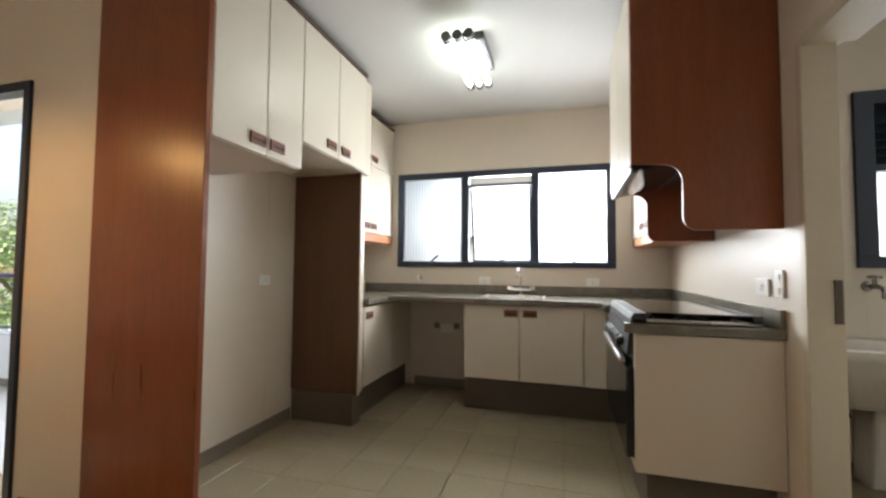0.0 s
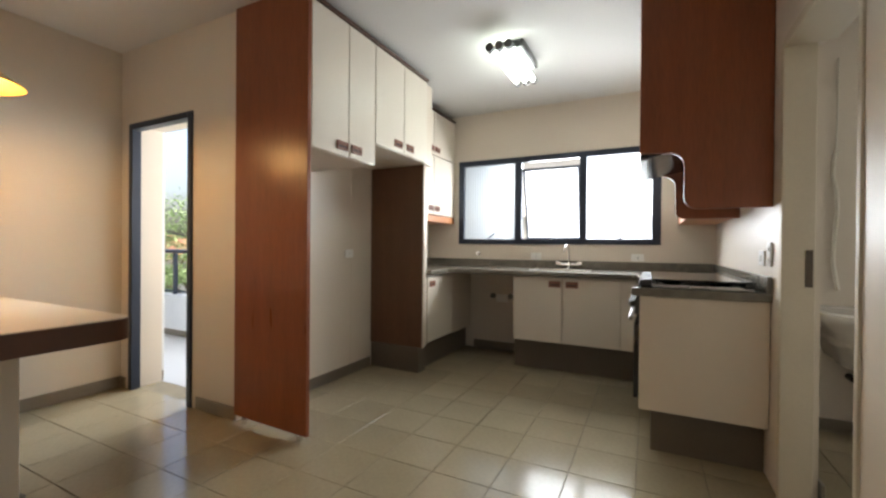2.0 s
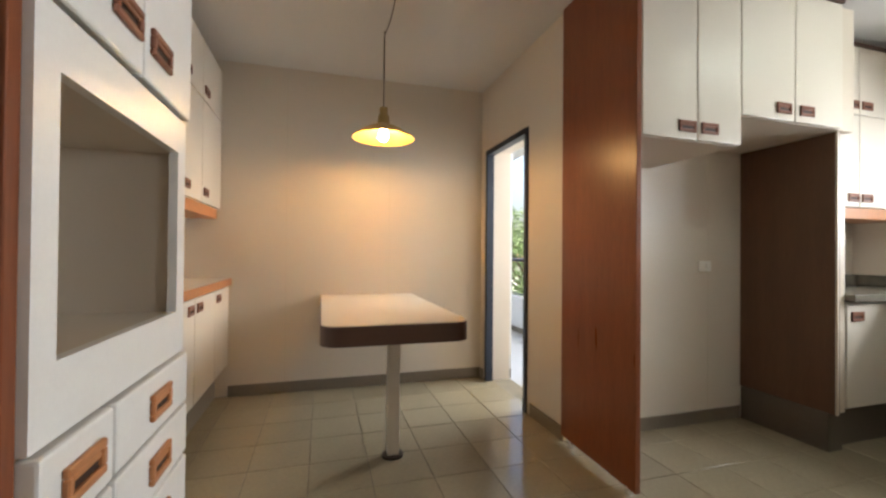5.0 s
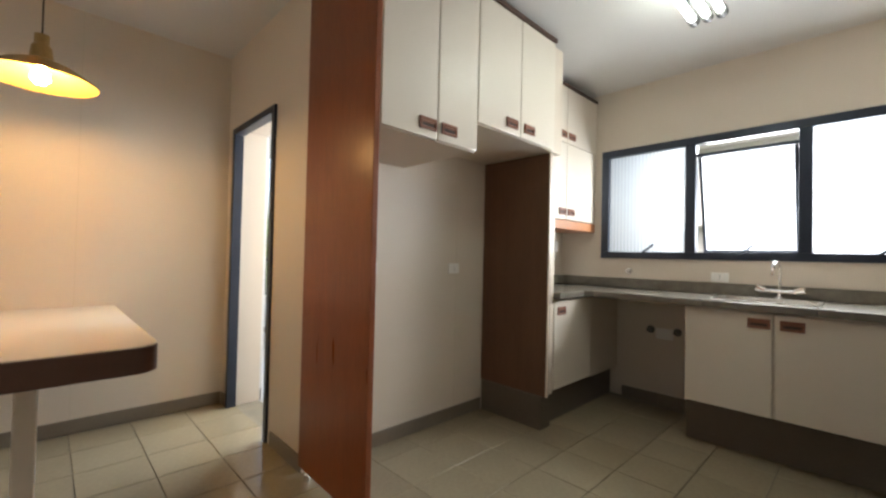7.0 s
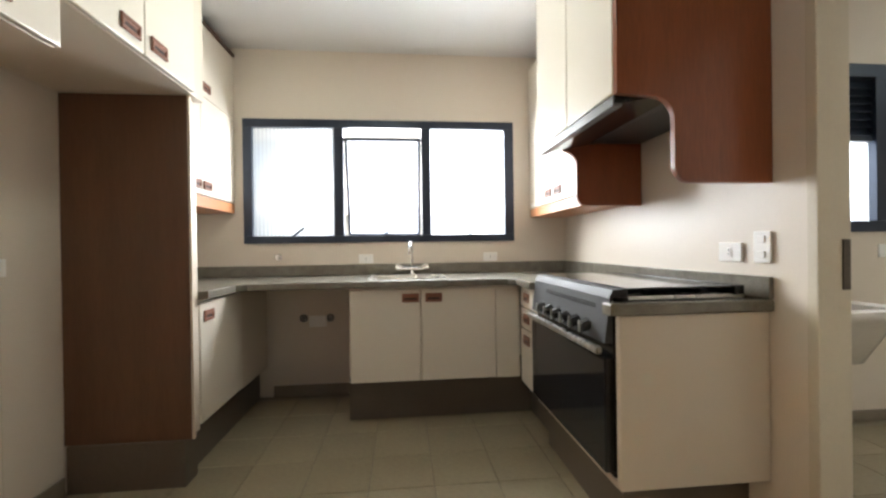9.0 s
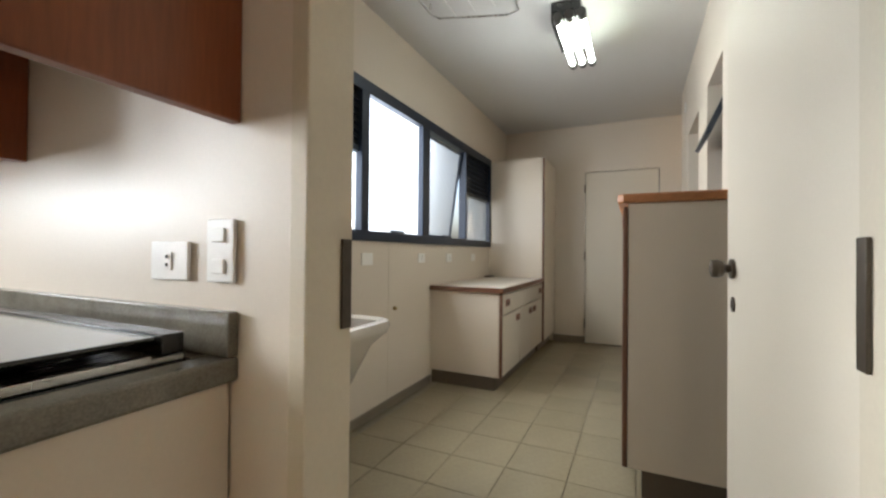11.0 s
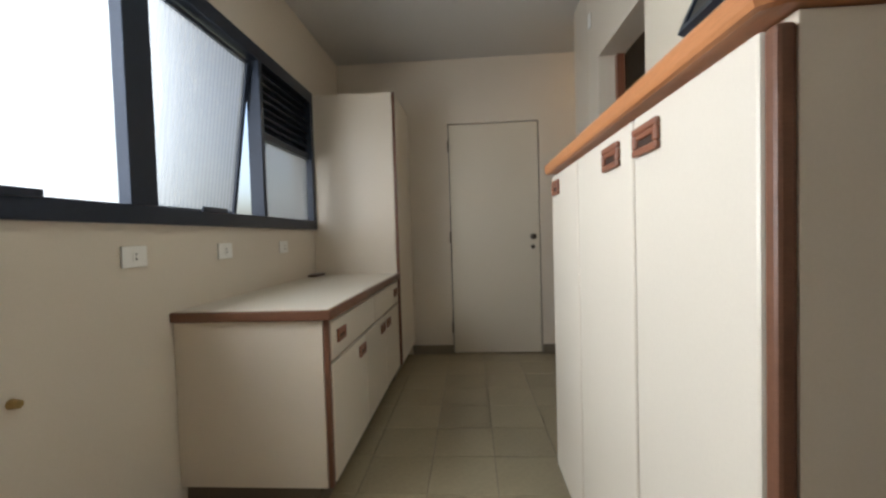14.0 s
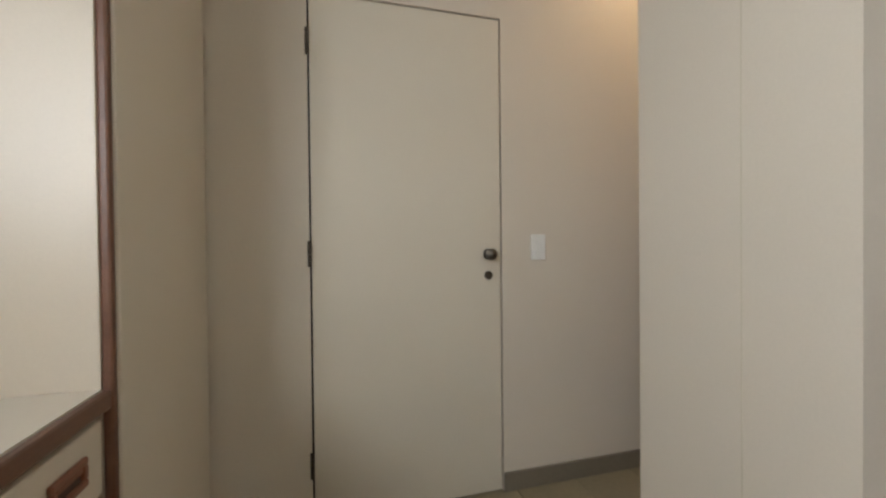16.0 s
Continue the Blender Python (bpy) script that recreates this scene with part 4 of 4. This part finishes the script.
def wall_tap(x, z, label, spout=True):
    t = thing("wall_tap", (x, 5.17, z), label, "tap")
    part("flange", rod((x, 5.179, z), (x, 5.165, z), 0.030, 0.024, 20), AGEDCHR, t)
    part("body", rod((x, 5.165, z), (x, 5.10, z), 0.014, n=14), AGEDCHR, t)
    part("stem", rod((x, 5.12, z), (x, 5.12, z + 0.045), 0.010, n=12), AGEDCHR, t)
    part("cross_handle", tube([(x - 0.032, 5.12, z + 0.052), (x, 5.12, z + 0.056), (x + 0.032, 5.12, z + 0.052)], 0.008, 8), AGEDCHR, t)
    part("cross_handle", tube([(x, 5.088, z + 0.052), (x, 5.12, z + 0.056), (x, 5.152, z + 0.052)], 0.008, 8), AGEDCHR, t)
    if spout:
        part("spout", tube([(x, 5.10, z), (x, 5.07, z - 0.005), (x, 5.05, z - 0.03), (x, 5.048, z - 0.065)], 0.012, 10), AGEDCHR, t)


wall_tap(4.236, 1.062, "aged chrome wall tap with a cross handle over the laundry tank")
wall_tap(4.737, 1.075, "short chrome valve with a cross handle on the laundry wall", spout=False)
t = thing("hose_outlet", (4.72, 5.17, 0.87), "grey capped washing machine drain outlet on the wall", "outlet")
part("cap", rod((4.722, 5.179, 0.885), (4.722, 5.13, 0.885), 0.026, 0.022, 16), DKSTEEL, t)
part("elbow", tube([(4.722, 5.14, 0.885), (4.72, 5.115, 0.87), (4.715, 5.11, 0.835)], 0.018, 10), DKSTEEL, t)
single("pipe_stub", rod((5.456, 5.179, 0.693), (5.456, 5.155, 0.693), 0.014, 0.011, 14), BRASS, "small brass pipe stub in the laundry wall", "pipe")


def plate(name, axis, sgn, plane, a, z, w, h, kind, label, material=None):
    """A switch or socket plate with its raised centre pieces."""
    c = (plane, a, z) if axis == "x" else (a, plane, z)
    t = thing(name, c, label, "switch" if kind == "switch" else "socket")
    part("cover", facing(axis, sgn, plane + sgn * 0.009, a - w / 2, a + w / 2, z - h / 2, z + h / 2, 0.008, bevel=0.003), material or WHITEP, t)
    if kind == "socket":
        part("insert", facing(axis, sgn, plane + sgn * 0.012, a - 0.012, a + 0.012, z - 0.018, z + 0.018, 0.0028, bevel=0.001), material or WHITEP, t)
        for s in (-1, 1):
            part("pin_hole", facing(axis, sgn, plane + sgn * 0.0135, a - 0.003, a + 0.003, z + s * 0.008 - 0.003, z + s * 0.008 + 0.003, 0.001), BLACK, t)
    elif kind == "switch":
        for s in (-1, 1):
            part("rocker", facing(axis, sgn, plane + sgn * 0.014, a - 0.016, a + 0.016, z + s * 0.028 - 0.013, z + s * 0.028 + 0.013, 0.0048, bevel=0.002), WHITEP, t)


plate("wall_socket", "x", -1, 3.438, 4.433, 1.072, 0.115, 0.075, "socket", "white wall socket above the worktop")
plate("light_switch", "x", -1, 3.438, 4.286, 1.092, 0.072, 0.115, "switch", "white double light switch by the laundry doorway")
plate("wall_socket", "x", 1, 0.582, 4.625, 1.05, 0.105, 0.07, "socket", "white socket in the fridge niche")
plate("wall_socket", "x", 1, 0.582, 3.94, 1.055, 0.075, 0.075, "blank", "white blank plate in the fridge niche")
plate("wall_socket", "y", -1, 6.098, 1.853, 1.025, 0.11, 0.07, "socket", "white socket below the window")
plate("wall_socket", "y", -1, 6.098, 2.817, 1.027, 0.11, 0.07, "socket", "white socket below the window")
plate("wall_socket", "y", -1, 5.178, 5.118, 1.048, 0.12, 0.08, "blank", "white blank cover plate on the laundry wall")
for x in (5.86, 6.396, 7.017):
    plate("wall_socket", "y", -1, 5.178, x, 1.05, 0.11, 0.075, "socket", "white socket under the laundry window")
plate("light_switch", "x", -1, 8.248, 3.187, 1.09, 0.072, 0.115, "switch", "white double light switch beside the end door")
plate("wall_socket", "y", 1, 3.202, 7.20, 2.42, 0.05, 0.09, "blank", "small white cover plate high on the wall")
t = thing("bell_box", (0.61, 5.9, 1.26), "small white plastic holder under the wall cabinet", "holder")
part("box", blk(0.583, 0.64, 5.86, 5.93, 1.20, 1.29, bevel=0.006), WHITEP, t)
part("arm", blk(0.583, 0.63, 5.70, 5.86, 1.255, 1.275, bevel=0.004), WHITEP, t)
t = thing("filter_valve", (1.206, 6.09, 1.046), "small chrome water valve on the wall", "valve")
part("flange", rod((1.206, 6.099, 1.046), (1.206, 6.085, 1.046), 0.028, 0.022), CHROME, t)
part("stem", rod((1.206, 6.085, 1.046), (1.206, 6.05, 1.046), 0.013), CHROME, t)
for x in (1.384, 1.58):
    t = thing("dishwasher_valve", (x, 6.09, 0.585), "small dark valve in the dishwasher bay", "valve")
    part("flange", rod((x, 6.099, 0.585), (x, 6.09, 0.585), 0.03), DKSTEEL, t)
    part("stem", rod((x, 6.09, 0.585), (x, 6.04, 0.585), 0.015), DKSTEEL, t)
plate("wall_socket", "y", -1, 6.098, 1.488, 0.56, 0.13, 0.085, "blank", "white cover plate in the dishwasher bay")

# light of the side passage
t = thing("passage_light", (7.93, 2.45, CL), "small round lit ceiling light in the side passage", "ceiling light")
part("base", rod((7.93, 2.45, CL - 0.001), (7.93, 2.45, CL - 0.03), 0.09, n=24), WHITEP, t)
part("diffuser", lathe([(0.085, CL - 0.031), (0.08, CL - 0.06), (0.05, CL - 0.085), (0.0, CL - 0.095)], 7.93, 2.45, 24), PASSAGE, t, "warm glowing diffuser")

# rope on its hook and the ceiling airer
t = thing("airer_rope", (4.985, 3.24, 0), "knotted white cotton cord hanging from a wall hook", "rope")
random.seed(4)
for dx in (0.0, 0.018):
    pts = [(4.918 + dx + random.uniform(-0.004, 0.004), 3.258 + random.uniform(-0.004, 0.004), 0.02 + i * 0.05) for i in range(54)]
    part("cord", tube(pts, 0.0042, 6), ROPE, t)
for z in (0.30, 0.62, 1.02, 1.20, 1.42, 1.53):
    part("knot", lathe([(0.0, z - 0.014), (0.010, z - 0.008), (0.012, z), (0.009, z + 0.009), (0.0, z + 0.014)], 4.927, 3.258, 10), ROPE, t)
part("hook", tube([(4.948, 3.20, 1.55), (4.93, 3.235, 1.55), (4.927, 3.262, 1.56)], 0.003, 6), STEEL, t)
t = thing("ceiling_airer", (4.6, 4.4, CL), "white metal clothes airer pulled up under the ceiling", "clothes airer")
pts = [(4.45, 4.80, CL - 0.06), (5.28, 4.80, CL - 0.06), (5.33, 4.77, CL - 0.06), (5.47, 4.35, CL - 0.06), (5.44, 4.28, CL - 0.06), (4.45, 4.24, CL - 0.06)]
part("frame", tube(pts, 0.007, 8), STEEL, t)
for y in (4.40, 4.53, 4.66):
    part("rail", rod((4.45, y, CL - 0.06), (5.34, y, CL - 0.06), 0.004, n=8), WHITEP, t)
for x, y in ((4.6, 4.80), (5.25, 4.80), (4.6, 4.245), (5.40, 4.277)):
    part("hanger", rod((x, y, CL - 0.06), (x, y, CL - 0.001), 0.006, n=8), WHITEP, t)
t = thing("airer_cord_end", (3.94, 5.16, 0.87), "thick white cord hanging beside the tank", "rope")
part("cord", tube([(3.95, 5.165, 2.3), (3.945, 5.16, 2.0), (3.94, 5.16, 1.72)], 0.005, 6), ROPE, t)
part("thick_end", tube([(3.94, 5.16, 1.72), (3.93, 5.16, 1.66), (3.925, 5.158, 1.58), (3.945, 5.158, 1.48), (3.948, 5.158, 1.35), (3.936, 5.156, 1.2), (3.93, 5.156, 1.05), (3.945, 5.155, 0.93), (3.955, 5.155, 0.87)], 0.012, 8), ROPE, t)

# ---- balcony and outside ----
# added out of view, to shade the balcony floor from the sun
struct("sun_blocker", blk(-8.0, -0.902, 0.0, 3.78, -0.1, 6.0), OUTWHITE, "unseen white block that keeps the sun off the balcony", "wall")
struct("balcony_floor", blk(-5.0, 0.478, 3.782, 5.05, -0.12, -0.004), OUTFLOOR, "pale grey balcony floor tiles", "floor")
struct("balcony_parapet", blk(-5.0, 0.478, 4.85, 5.0, -0.004, 0.49, bevel=0.01), OUTWHITE, "white rendered balcony parapet", "wall")
struct("baseboard", blk(-5.0, 0.478, 4.836, 4.849, -0.003, 0.07), SKIRT, "grey tile skirting", "baseboard")
struct("balcony_ceiling", blk(-5.0, 0.478, 3.782, 5.05, CK, CK + 0.12), OUTWHITE, "white balcony ceiling", "ceiling")
t = thing("balcony_railing", (-2.2, 4.92, 0.49), "dark metal balcony railing on the parapet", "railing")
part("top_rail", rod((-5.0, 4.92, 1.03), (0.47, 4.92, 1.03), 0.025), BLACKAL, t)
part("bottom_rail", rod((-5.0, 4.92, 0.53), (0.47, 4.92, 0.53), 0.012), BLACKAL, t)
x = -4.9
while x < 0.4:
    part("post", blk(x - 0.02, x + 0.02, 4.90, 4.94, 0.49, 1.02), BLACKAL, t)
    x += 0.62
GZ = -9.0
struct("ground", blk(-900, 900, 7.0, 1800, GZ - 1, GZ), GROUND, "distant green and grey ground", "ground")
struct("ground_near", blk(-900, 900, -900, 7.0, GZ - 1, GZ), GROUND, "ground below the building", "ground")


def tree(x, y, h, r, seed):
    rnd = random.Random(seed)
    t = thing("tree", (x, y, GZ), "broad green street tree with a dense uneven crown", "tree", "trees beyond the balcony")
    part("trunk", rod((x, y, GZ), (x + 0.3, y, GZ + h * 0.55), 0.35, 0.2, 10), BARK, t)
    bm = bmesh.new()
    for k in range(7):
        a = rnd.uniform(0, 6.28)
        cyl(bm, (x + 0.2, y, GZ + h * 0.5), (x + r * 0.7 * math.cos(a), y + r * 0.7 * math.sin(a), GZ + h * rnd.uniform(0.7, 0.9)), 0.16, 0.04, 6)
    part("limbs", bm, BARK, t)
    vs, fs = [], []
    clumps = []
    for k in range(54):
        a, q, e = rnd.uniform(0, 6.28), r * math.sqrt(rnd.random()), rnd.choice((-0.8, -0.2, 0.4, 0.95))
        clumps.append((x + q * math.cos(a), y + q * math.sin(a), GZ + h * 0.8 + e * h * 0.19 * math.sqrt(max(0.05, 1 - (q / r) ** 2)) + rnd.uniform(-0.12, 0.12)))
    for c in clumps:
        for j in range(170):
            d = Vector((rnd.gauss(0, 0.62), rnd.gauss(0, 0.62), rnd.gauss(0, 0.13)))
            p = Vector(c) + d
            u = Vector((rnd.gauss(0, 1), rnd.gauss(0, 1), rnd.gauss(0, 0.5))).normalized() * rnd.uniform(0.05, 0.11)
            v = Vector((rnd.gauss(0, 1), rnd.gauss(0, 1), rnd.gauss(0, 0.5))).normalized() * rnd.uniform(0.03, 0.07)
            i = len(vs)
            vs += [p - u, p + v, p + u, p - v]
            fs.append((i, i + 1, i + 2, i + 3))
    me = bpy.data.meshes.new("crown")
    me.from_pydata(vs, [], fs)
    me.materials.append(FOLIAGE)
    ob = new("crown", me)
    ob.parent = t
    ob.matrix_parent_inverse = Matrix.Translation(-t.location)


tree(-20.5, 15.6, 13.4, 5.6, 1)
tree(-25.0, 12.5, 12.6, 4.6, 2)
tree(-30.0, 20.0, 12.0, 5.0, 3)
tree(-17.0, 15.5, 10.0, 3.5, 5)


def house(x, y, w, d, h):
    t = thing("house", (x, y, GZ), "small pale house with a red tiled roof", "house", "houses beyond the balcony")
    part("wall", blk(x - w / 2, x + w / 2, y - d / 2, y + d / 2, GZ, GZ + h), FACADE, t)
    part("roof", slab([(x - w / 2 - 0.5, GZ + h), (x + w / 2 + 0.5, GZ + h), (x, GZ + h + w * 0.25)], "y", y - d / 2 - 0.4, y + d / 2 + 0.4), ROOFT, t)
    for k in (-0.25, 0.25):
        part("window", blk(x + k * w - 0.5, x + k * w + 0.5, y - d / 2 - 0.03, y - d / 2 + 0.05, GZ + h * 0.45, GZ + h * 0.8), BLACKAL, t)


for k, (x, y, w, h) in enumerate(((-46, 30, 9, 8.6), (-58, 33, 10, 9.0), (-60, 20, 9, 8.5), (-30, 36, 9, 7.0), (-40, 34, 8, 7.5), (-50, 44, 10, 7.0), (-24, 44, 9, 7.4), (-62, 42, 9, 8.0))):
    house(x, y, w, 8, h)
t = thing("apartment_building", (3, 26, GZ), "pale apartment building with banded storeys opposite the windows", "building")
part("wall", blk(-4, 26, 22, 32, GZ, 22), FACADE, t)
for k in range(9):
    part("balcony_band", blk(-4.2, 26.2, 21.2, 21.99, GZ + 2 + k * 3.2, GZ + 3.0 + k * 3.2), FACADE, t)

# ---- floor tiles ----
TS, GAP = 0.302, 0.0035
tile_mesh = mesh("tile", blk(-(TS - GAP) / 2, (TS - GAP) / 2, -(TS - GAP) / 2, (TS - GAP) / 2, -0.006, 0.0, bevel=0.0015, seg=1), TILE)
for i in range(-9, 21):
    for j in range(-10, 8):
        x, y = 1.96 + (i + 0.5) * TS, 3.905 + (j + 0.5) * TS
        if x < -0.92 or y < 1.3 or y > 6.15 or x > 8.3 or (x > 3.62 and ((y < 3.0 and x < 7.55) or y > 5.2)) or (x < 0.45 and y > 3.65) or (x > 3.44 and y < 3.0 and x < 7.55) or y < 1.95 and x > 3.6:
            continue
        ob = new("tile", tile_mesh)
        ob.location = (x, y, 0.0)
        ob.parent = floor
